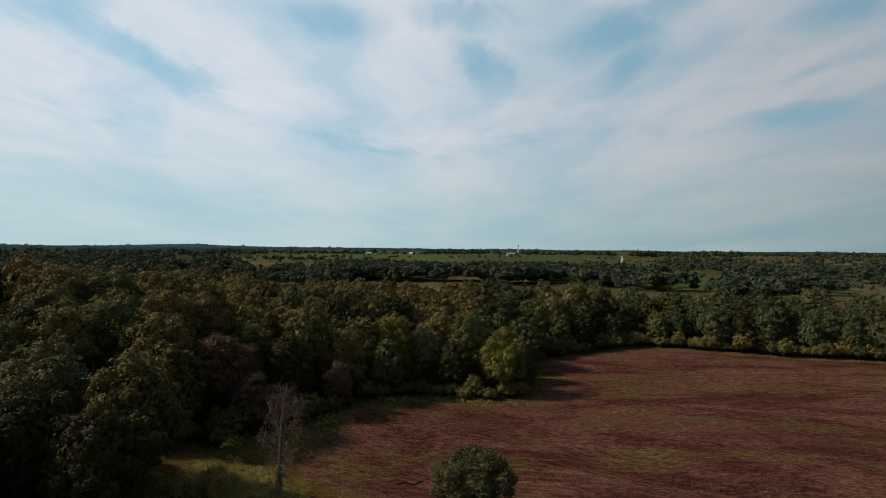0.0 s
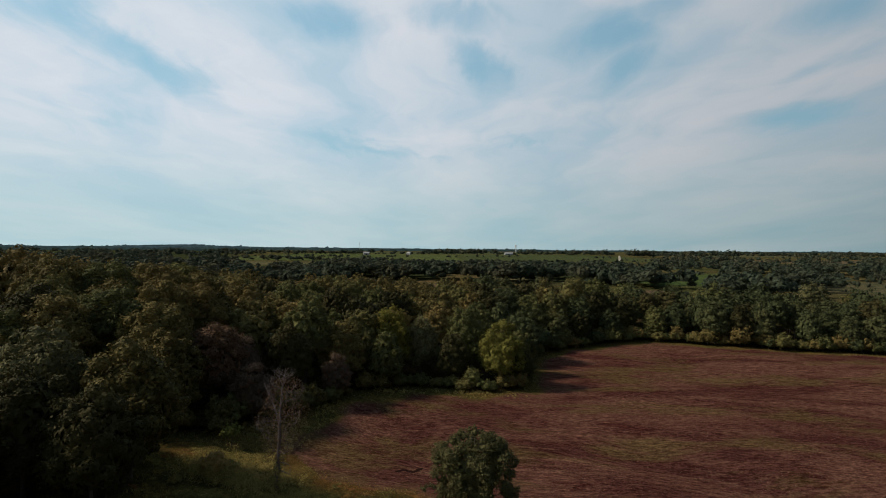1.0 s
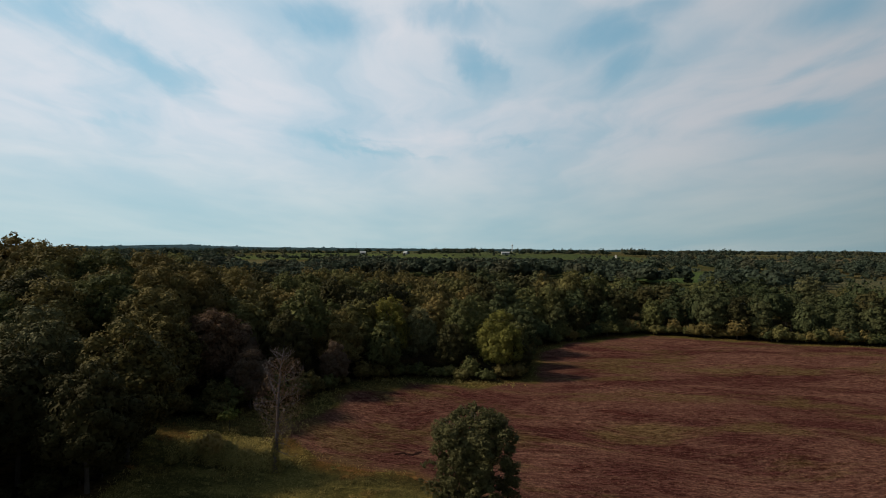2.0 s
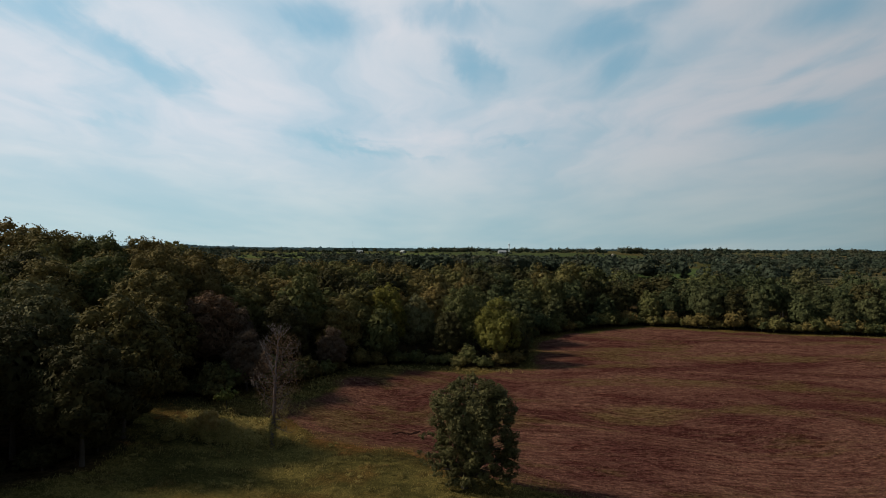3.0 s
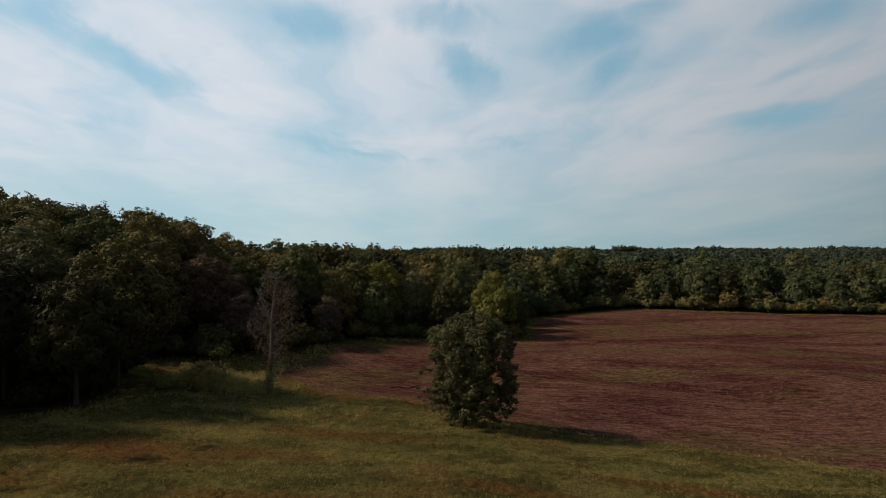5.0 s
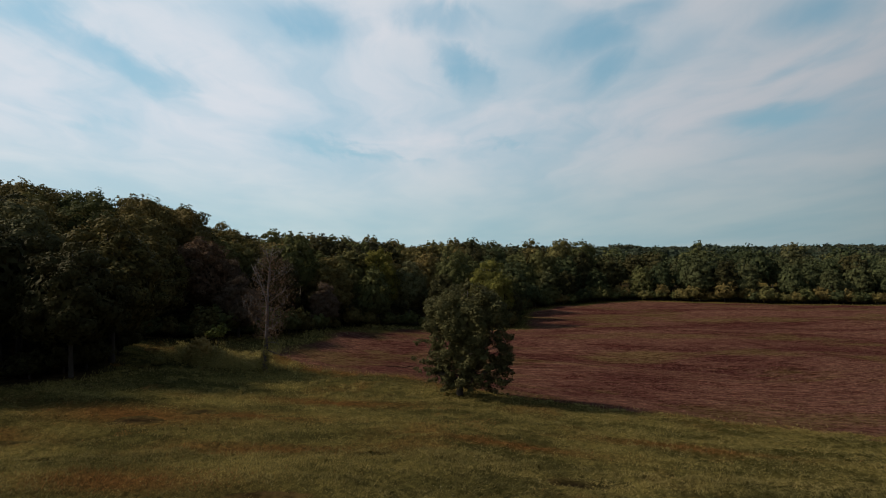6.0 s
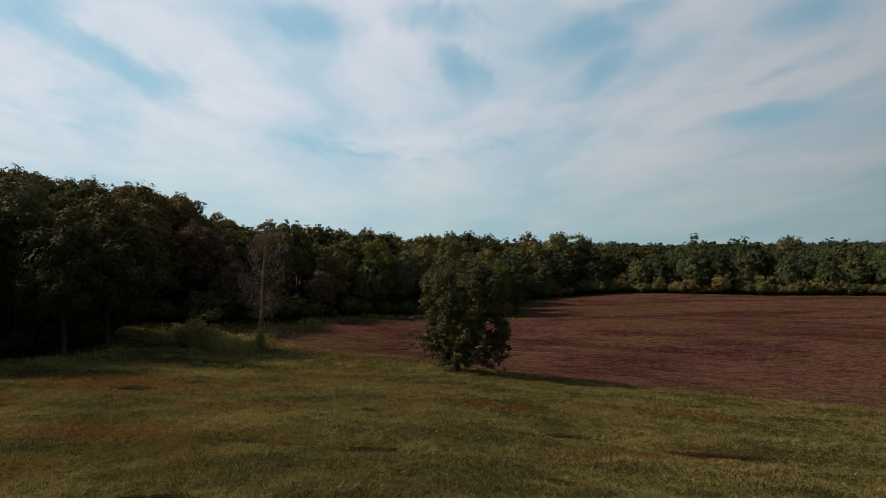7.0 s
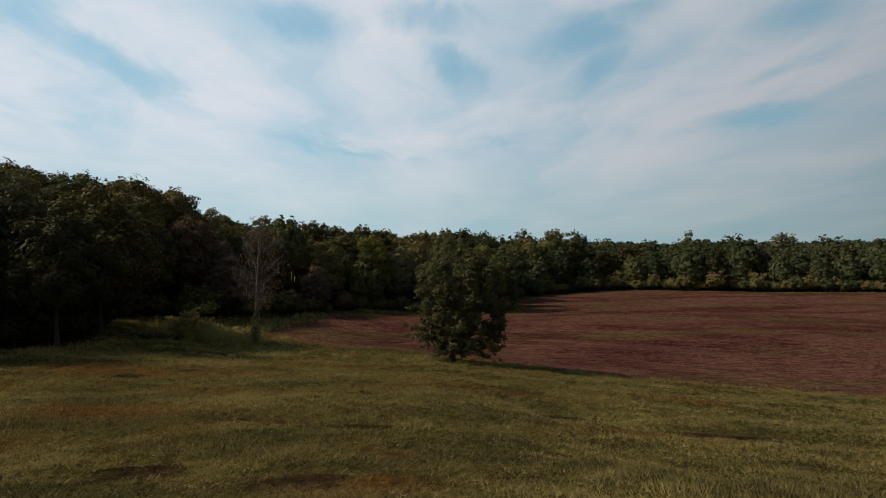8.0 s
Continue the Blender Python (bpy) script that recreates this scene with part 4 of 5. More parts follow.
def plant_far():
    rng = np.random.default_rng(8)
    bv, bf = BALL1
    kinds = [tree_shapes(151 + i, 1.0, r, 0.06, 8, 36, 0.060, 0, 0.02, low=-0.1, clump=0.40, hull=0.6, per=6, wild=0.22, heart=BALL2)[1] for i, r in enumerate((0.44, 0.52, 0.38, 0.48))]
    thin = [tree_shapes(161 + i, 1.0, r, 0.06, 5, 18, 0.085, 0, 0.02, low=-0.1, clump=0.46, hull=0.6, per=3, wild=0.22, heart=BALL2)[1] for i, r in enumerate((0.44, 0.54, 0.40, 0.48))]
    for s0, s1, y0, y1, n, tall in SECTORS:
        mass = Mass()
        groups = [(rng.uniform(s0, s1), rng.uniform(y0, y1)) for _ in range(max(3, n // 5))]
        for _ in range(n if y1 < 1500 else n * 3 // 5):
            s, y = groups[int(rng.integers(len(groups)))]
            y = min(max(y + rng.normal(0, 0.10 * (y1 - y0)), y0), y1)
            x = s * y + rng.normal(0, 7 + 0.012 * y)
            if 455 - 60 < y < 525 and abs(x - 235) < 60 or 540 < y < 1450 and abs(x - 236 - (y - 690) * 0.366) < 14:
                continue
            h = tall * (0.45 + 0.85 * rng.random() ** 0.8 if y < 1500 else rng.uniform(0.8, 1.1))
            if y < 1500:
                h *= 1.06 if y < 720 else 1.0
                w = h * rng.uniform(0.95, 1.45)
                mass.put((kinds if y < 720 else thin)[int(rng.integers(4))], pose(x, y, height(x, y) - 0.3, 0, 0, rng.uniform(0, 360)) @ Matrix.Diagonal((w, w, h, 1)), 0, rng.random())
                continue
            r = h * rng.uniform(0.42, 0.62) * (1.0 + min(y, 3000) / 1600.0)
            sh = Shape()
            for j in range(2):
                o = (rng.uniform(-0.4, 0.4) * r, rng.uniform(-0.4, 0.4) * r, h * (0.36 + 0.25 * j))
                sh.put(*leafy_ball(rng, BALL1 if y > 1400 else BALL2, np.array(o), rng.uniform(0.55, 0.8, 3) * (r, r, h * 0.46), np.array((0, -0.5, 0.6)), tilt=0.2))
            d = unit(rng.normal(0, 1, (8, 3)) + (0, 0, 0.4))
            k = rng.uniform(0.65, 1.0, (len(d), 1))
            sh.put(*leaf_quads(rng, d * k * (r * 0.95, r * 0.95, h * 0.44) + (0, 0, h * 0.54), d, h * 0.08))
            mass.put(sh, pose(x, y, height(x, y)), 0, rng.random())
        tagged(new("far_wood", mass.mesh("far_wood", [LEAF_FAR_HAZE])), "distant belt of dark green trees between fields", "woodland", kind="stuff")
    mass = Mass()
    for _ in range(70):
        x, y = rng.uniform(265, 430), rng.uniform(300, 430)
        sh = Shape()
        h = rng.uniform(1.8, 4.2)
        sh.put(bv * (h * 0.38, h * 0.38, h * 0.5) + (0, 0, h * 0.42), bf)
        d = unit(rng.normal(0, 1, (14, 3)) + (0, 0, 0.4))
        sh.put(*leaf_quads(rng, d * (h * 0.36, h * 0.36, h * 0.48) + (0, 0, h * 0.45), d, h * 0.13))
        mass.put(sh, pose(x, y, height(x, y)), 0, rng.random())
    tagged(new("cedars", mass.mesh("cedars", [LEAF_FAR_HAZE])), "scattered dark cedars on the rough pasture", "shrub", kind="stuff")


plant_far()


def build_horizon():
    """The last wooded ridges on the horizon: a backdrop with distance haze painted in, glowing by itself."""
    rng = np.random.default_rng(9)
    # slope x / y and height of the crest
    near = [(-0.95, 16), (-0.87, 17), (-0.65, 18), (-0.50, 25), (-0.43, 21), (-0.31, 11), (-0.25, 5), (0.0, 0), (0.95, 0)]
    middle = [(-0.95, 33), (-0.35, 31), (-0.2, 30), (0.0, 28), (0.2, 27), (0.5, 22), (0.95, 22)]
    last = [(-0.95, 47), (-0.76, 42), (-0.65, 41), (-0.57, 55), (-0.50, 62), (-0.43, 46), (-0.31, 38), (-0.16, 37), (0.0, 28), (0.13, 30), (0.24, 25), (0.46, 18), (0.95, 19)]
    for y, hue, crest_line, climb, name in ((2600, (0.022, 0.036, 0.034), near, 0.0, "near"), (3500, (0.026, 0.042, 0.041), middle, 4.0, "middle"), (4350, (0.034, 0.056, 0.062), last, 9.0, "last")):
        m, N, bsdf = material("haze_ridge_" + name)
        pos = N.add("ShaderNodeNewGeometry").outputs["Position"]
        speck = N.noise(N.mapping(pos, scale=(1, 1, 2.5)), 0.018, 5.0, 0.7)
        # takes no light: the haze colour is given off as emission
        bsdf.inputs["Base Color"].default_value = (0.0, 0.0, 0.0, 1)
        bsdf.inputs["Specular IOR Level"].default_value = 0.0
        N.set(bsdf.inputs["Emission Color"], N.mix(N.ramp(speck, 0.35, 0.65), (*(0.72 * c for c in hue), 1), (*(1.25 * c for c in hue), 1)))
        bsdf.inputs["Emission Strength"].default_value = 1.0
        x = np.arange(-4200, 4201, 7.0)
        k = x / y
        top = np.interp(k, [c[0] for c in crest_line], [c[1] for c in crest_line]) + 1.2 * np.sin(k * 23.0 + 1.0 + climb)
        grove = np.clip(np.sin(k * 31.0 + climb) + 0.6 * np.sin(k * 77.0) + 0.4, 0, 1)
        top = top + grove * np.abs(np.convolve(rng.normal(0, 5.0, len(x)), np.ones(3) / 2, "same")) + rng.uniform(0, 1.5, len(x))
        V = np.concatenate([np.stack([x, np.full(len(x), y - 60.0), land(x, np.full(len(x), float(y))) - 12.0], 1), np.stack([x, np.full(len(x), float(y)), top], 1),
                            np.stack([x, np.full(len(x), y + 80.0), land(x, np.full(len(x), float(y))) - 12.0], 1)])
        n = len(x)
        i = np.arange(n - 1)[:, None]
        F = np.concatenate([np.concatenate([i, i + 1, i + n + 1, i + n], 1), np.concatenate([i + n, i + n + 1, i + 2 * n + 1, i + 2 * n], 1)])
        tagged(new("backdrop", mesh_of("backdrop", V, F, m)), "wooded ridge along the horizon, blue green haze glowing in its colour", "ridge", kind="structure")


build_horizon()


# ---- far structures ----
def plain(name, colour, rough=0.8, vary=0.15, metal=0.0):
    m, N, bsdf = material(name)
    pos = N.add("ShaderNodeTexCoord").outputs["Object"]
    n = N.noise(pos, 0.7, 4.0, 0.65)
    k = N.math("ADD", 1 - vary, N.math("MULTIPLY", n, 2 * vary))
    N.set(bsdf.inputs["Base Color"], N.mix(1.0, (*colour, 1), k, "MULTIPLY"))
    bsdf.inputs["Roughness"].default_value, bsdf.inputs["Metallic"].default_value = rough, metal
    return m


WHITE = plain("white_siding", (0.27, 0.27, 0.27), 0.6)
ROOF = plain("grey_roof", (0.24, 0.25, 0.26), 0.5)
GRAVEL = plain("gravel", (0.22, 0.20, 0.165), 0.95, 0.3)
STEEL = plain("painted_steel", (0.42, 0.45, 0.47), 0.5)
DARK = plain("dark_opening", (0.03, 0.03, 0.035), 0.4)


def build_road(points, width):
    s = Shape()
    P = []
    n = 60
    for i in range(n + 1):
        k = i / n
        x, y = points[0][0] + (points[1][0] - points[0][0]) * k + 3 * math.sin(k * 5), points[0][1] + (points[1][1] - points[0][1]) * k
        P.append((x, y))
    V, F = [], []
    for x, y in P:
        for dx in (-width / 2, width / 2):
            V.append((x + dx, y, height(x + dx, y) + 0.5))
        for dx in (width / 2 + 1.2, -width / 2 - 1.2):
            V.append((x + dx, y, height(x + dx, y) - 0.4))
    for i in range(n):
        a, b = 4 * i, 4 * i + 4
        F += [[a, a + 1, b + 1, b], [a + 1, a + 2, b + 2, b + 1], [a + 3, a, b, b + 3]]
    s.put(V, F)
    tagged(new("road", s.mesh("road", GRAVEL, True)), "pale gravel road climbing the far hill", "road", kind="structure")


build_road(((236, 690), (492, 1390)), 3.4)


def build_barn(name, x, y, turn, L, W, H, rise, label):
    root = new(name)
    b = Shape()
    b.box(-L / 2, L / 2, -W / 2, W / 2, -0.5, H)
    b.put([(-L / 2, -W / 2, H), (-L / 2, W / 2, H), (-L / 2, 0, H + rise), (L / 2, -W / 2, H), (L / 2, W / 2, H), (L / 2, 0, H + rise)], [[0, 2, 1], [3, 4, 5]])
    part("wall", b.mesh("wall", WHITE), root)
    for sgn in (-1, 1):
        r = Shape()
        o, t = 0.5, 0.18
        q = [(-L / 2 - o, sgn * (W / 2 + o), H - o * rise / (W / 2)), (L / 2 + o, sgn * (W / 2 + o), H - o * rise / (W / 2)), (L / 2 + o, 0, H + rise), (-L / 2 - o, 0, H + rise)]
        r.put(q + [(a, c, d + t) for a, c, d in q], [[0, 1, 2, 3], [4, 7, 6, 5], [0, 4, 5, 1], [1, 5, 6, 2], [2, 6, 7, 3], [3, 7, 4, 0]])
        slope = part("roof", r.mesh("roof", ROOF), root)
        if sgn > 0 and name == "farmhouse":
            ch = Shape()
            ch.box(-0.5, 0.5, 0.2, 1.1, H + rise * 0.6, H + rise + 1.2)
            part("chimney", ch.mesh("chimney", DARK), slope)
    d = Shape()
    d.box(-1.8, 1.8, -W / 2 - 0.08, -W / 2 - 0.01, 0, H * 0.8)
    part("door", d.mesh("door", DARK), root)
    for dx in (-L * 0.32, L * 0.32):
        w = Shape()
        w.box(dx - 0.6, dx + 0.6, -W / 2 - 0.06, -W / 2 - 0.01, H * 0.45, H * 0.8)
        part("window", w.mesh("window", DARK), root)
    root.matrix_world = pose(x, y, height(x, y), 0, 0, turn)
    tagged(root, label, "building")


build_barn("barn", 165, 1240, 8, 19, 9, 4.2, 2.4, "long white barn with a grey roof among fields")
build_barn("farmhouse", -80, 1290, -35, 10, 8, 4.0, 3.4, "white farmhouse with a steep pale roof")
build_barn("farmhouse", -183, 1255, 10, 14, 10, 5.0, 3.0, "small white farmhouse on the far ridge")


def build_water_tower(x, y, H):
    root = new("water_tower")
    for i in range(4):
        a = math.pi / 4 + i * math.pi / 2
        s = Shape()
        s.tube([(4.2 * math.cos(a), 4.2 * math.sin(a), -1), (2.6 * math.cos(a), 2.6 * math.sin(a), H - 7)], [0.4, 0.35], 8)
        part("leg", s.mesh("leg", STEEL, True), root)
    s = Shape()
    prof = [(0.3, H - 9.0), (2.6, H - 7.6), (3.8, H - 5.5), (3.8, H - 2.2), (3.0, H - 0.8), (0.2, H)]
    s.tube([(0, 0, z) for _, z in prof], [r for r, _ in prof], 20)
    part("tank", s.mesh("tank", STEEL, True), root)
    s = Shape()
    s.tube([(0, 0, -1), (0, 0, H - 8)], [0.7, 0.6], 10)
    part("riser_pipe", s.mesh("riser_pipe", STEEL, True), root)
    root.matrix_world = pose(x, y, height(x, y))
    tagged(root, "grey water tower on legs on the skyline", "water tower")


build_water_tower(365, 2480, 38)


def build_mast(x, y, H):
    root = new("radio_mast")
    s = Shape()
    for i in range(3):
        a = i * 2 * math.pi / 3
        s.tube([(1.3 * math.cos(a), 1.3 * math.sin(a), -1), (0.5 * math.cos(a), 0.5 * math.sin(a), H)], [0.22, 0.16], 5)
    part("mast_legs", s.mesh("mast_legs", STEEL), root)
    s = Shape()
    for k in range(14):
        z0, z1 = H * k / 14, H * (k + 1) / 14
        for i in range(3):
            a, b = i * 2 * math.pi / 3, (i + 1) * 2 * math.pi / 3
            r0, r1 = 1.3 - 0.8 * z0 / H, 1.3 - 0.8 * z1 / H
            s.tube([(r0 * math.cos(a), r0 * math.sin(a), z0), (r1 * math.cos(b), r1 * math.sin(b), z1)], [0.09, 0.09], 4)
    part("lattice", s.mesh("lattice", STEEL), root)
    root.matrix_world = pose(x, y, height(x, y))
    tagged(root, "slender lattice radio mast on the skyline", "mast")


build_mast(-355, 2230, 44)


def build_pond():
    m, N, bsdf = material("pond_water")
    pos = N.add("ShaderNodeTexCoord").outputs["Object"]
    b = N.add("ShaderNodeBump")
    b.inputs["Strength"].default_value = 0.05
    N.set(b.inputs["Height"], N.noise(pos, 1.2, 3.0))
    N.set(bsdf.inputs["Normal"], b.outputs[0])
    bsdf.inputs["Base Color"].default_value = (0.03, 0.04, 0.04, 1)
    bsdf.inputs["Roughness"].default_value = 0.05
    bsdf.inputs["Specular IOR Level"].default_value = 0.5
    s = Shape()
    n = 48
    s.put([(535 + (34 + 4 * math.sin(3 * a)) * math.cos(a), 590 + (16 + 2 * math.sin(2 * a + 1)) * math.sin(a), 9.12) for a in (2 * math.pi * i / n for i in range(n))], [list(range(n))])
    tagged(new("water", s.mesh("water", m)), "still farm pond reflecting the pale sky", "pond", kind="structure")


build_pond()


# ---- rough grass and crop stubble ----
def blades(rng, x, y, h, w, lean):
    """One curved-over blade (a bent triangle) at each place."""
    n = len(x)
    z = land(x, y) - 0.04
    a = rng.uniform(0, 2 * math.pi, n)
    b = rng.normal(0, 1.7, n) + 1.2 * np.sin(x / 6.0 + np.sin(y / 5.0))
    ux, uy = np.cos(a) * w, np.sin(a) * w
    lx, ly = np.cos(b) * lean, np.sin(b) * lean
    V = np.stack([np.stack([x - ux, y - uy, z], 1), np.stack([x + ux, y + uy, z], 1),
                  np.stack([x + lx * 0.35 + ux * 0.7, y + ly * 0.35 + uy * 0.7, z + h * 0.6], 1), np.stack([x + lx, y + ly, z + h * 0.96], 1)], 1).reshape(-1, 3)
    i = np.arange(n)[:, None] * 4
    return V, i + np.array([[0, 1, 2]]), i + np.array([[0, 2, 3]])


def blade_mesh(name, V, F, mat):
    me = bpy.data.meshes.new(name)
    me.vertices.add(len(V))
    me.vertices.foreach_set("co", V.reshape(-1).astype(np.float32))
    me.loops.add(F.size)
    me.loops.foreach_set("vertex_index", F.reshape(-1).astype(np.int32))
    me.polygons.add(len(F))
    me.polygons.foreach_set("loop_start", (np.arange(len(F)) * 3).astype(np.int32))
    me.materials.append(mat)
    me.update(calc_edges=True)
    return me


def grass_material(name, a, b, c, rust, patch_scale):
    m, N, bsdf = material(name)
    geo = N.add("ShaderNodeNewGeometry")
    one = geo.outputs["Random Per Island"]
    pos = geo.outputs["Position"]
    big = N.noise(N.mapping(pos, scale=(0.6, 1.4, 1)), patch_scale * 1.5, 4.0, 0.65)
    other = N.noise(N.mapping(pos, (31, 7, 0)), patch_scale * 0.8, 3.0, 0.55)
    col = N.mix(N.ramp(big, 0.38, 0.64), a, b)
    col = N.mix(N.ramp(one, 0.5, 1.0, 0.0, 0.5), col, c)
    col = N.mix(N.ramp(other, 0.56, 0.70, 0.0, 0.8), col, rust)
    k = N.math("ADD", 0.88, N.math("MULTIPLY", one, 0.24))
    col = N.mix(1.0, col, k, "MULTIPLY")
    N.set(bsdf.inputs["Base Color"], col)
    bsdf.inputs["Roughness"].default_value = 0.9
    bsdf.inputs["Specular IOR Level"].default_value = 0.0
    tr = N.add("ShaderNodeBsdfTranslucent")
    N.set(tr.inputs[0], col)
    mix = N.add("ShaderNodeMixShader")
    mix.inputs[0].default_value = 0.3
    t = m.node_tree
    t.links.new(bsdf.outputs[0], mix.inputs[1])
    t.links.new(tr.outputs[0], mix.inputs[2])
    t.links.new(mix.outputs[0], t.nodes["Material Output"].inputs[0])
    return m


# drifts of grass turned rust brown: x, y, half width, half depth
DRIFTS = [(-13.4, 22.3, 4.2, 1.3), (-20.5, 35.6, 6.5, 2.4), (-13, 36, 5.5, 1.2), (-27, 30, 5.0, 1.6), (-9, 27, 4.0, 0.9), (4, 30, 5.0, 0.9), (-2, 13, 1.6, 0.5), (16, 33, 6.0, 1.0), (-8, 42, 6.0, 1.4), (9, 21, 3.0, 0.7)]


def turned(x, y):
    """How much of the grass has turned brown: in drifts, and along the edge of the field."""
    p = np.zeros(len(x))
    for cx, cy, a, b in DRIFTS:
        p = np.maximum(p, 1.0 * np.exp(-(((x - cx) / a) ** 2 + ((y - cy + 0.12 * (x - cx)) / b) ** 2)))
    e = inside(FIELD, x, y)
    k = 0.5 + 0.5 * np.sin(x / 2.7 + 1.2 * np.sin(x / 1.1))
    return np.maximum(p, np.where(y < 66, 0.85 * np.exp(-((e + 0.9) / 2.2) ** 2) * (0.25 + 0.75 * k) * (0.35 + 0.65 * sstep(-x, -6, 2)), 0))


def canopy(x, y):
    """Height of the matted grass over the ground: swells, tussocks, bare hollows."""
    swell = 0.5 + 0.5 * np.sin(x / 2.3 + 1.7 * np.sin(y / 3.1)) * np.sin(y / 1.9 + 1.3 * np.sin(x / 4.3))
    tall = np.clip(swell * 0.75 + 0.35 * np.sin(x / 0.63 + 2.0 * np.sin(y / 0.9)) * np.sin(y / 0.52 + 1.7 * np.sin(x / 1.3)) + 0.12, 0, 1)
    tuft = np.sin(x / 0.11 + 2.3 * np.sin(y / 0.37)) * np.sin(y / 0.095 + 1.9 * np.sin(x / 0.41))
    hollow = sstep(np.sin(x / 2.9 + 2.1) * np.sin(y / 1.5 + 0.8 * np.sin(x / 5.1)), 0.72, 0.95)
    h = (0.07 + 0.33 * tall ** 1.2 + 0.05 * tuft) * (1 - 0.75 * hollow)
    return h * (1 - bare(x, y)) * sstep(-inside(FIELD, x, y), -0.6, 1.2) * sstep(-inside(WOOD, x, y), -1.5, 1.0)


def shaded_sward_material():
    m, N, bsdf = material("matted_grass")
    pos = N.add("ShaderNodeNewGeometry").outputs["Position"]
    turn = N.add("ShaderNodeAttribute", attribute_name="rust").outputs["Fac"]
    big = N.noise(N.mapping(pos, scale=(0.6, 1.4, 1)), 0.25, 4.0, 0.65)
    other = N.noise(N.mapping(pos, (31, 7, 0)), 0.14, 3.0, 0.55)
    # mat colours darkened to read as shaded undergrowth below the bright blades
    col = N.mix(N.ramp(big, 0.38, 0.64), (0.046, 0.040, 0.015, 1), (0.106, 0.084, 0.030, 1))
    col = N.mix(N.ramp(other, 0.56, 0.70, 0.0, 0.8), col, (0.086, 0.052, 0.019, 1))
    col = N.mix(turn, col, (0.086, 0.042, 0.016, 1))
    clump = N.noise(pos, 3.2, 4.0, 0.7)
    fine = N.noise(N.mapping(pos, scale=(1, 1, 0.35)), 26.0, 4.0, 0.75)
    col = N.mix(1.0, col, N.mix(N.ramp(clump, 0.34, 0.66), (0.62, 0.64, 0.60, 1), (1.32, 1.30, 1.22, 1)), "MULTIPLY")
    col = N.mix(1.0, col, N.mix(N.ramp(fine, 0.36, 0.64), (0.42, 0.44, 0.40, 1), (1.62, 1.58, 1.46, 1)), "MULTIPLY")
    N.set(bsdf.inputs["Base Color"], col)
    bsdf.inputs["Roughness"].default_value, bsdf.inputs["Specular IOR Level"].default_value = 0.95, 0.0
    b = N.add("ShaderNodeBump")
    b.inputs["Strength"].default_value, b.inputs["Distance"].default_value = 1.0, 0.10
    N.set(b.inputs["Height"], N.math("ADD", fine, N.math("MULTIPLY", clump, 0.8)))
    N.set(bsdf.inputs["Normal"], b.outputs[0])
    return m


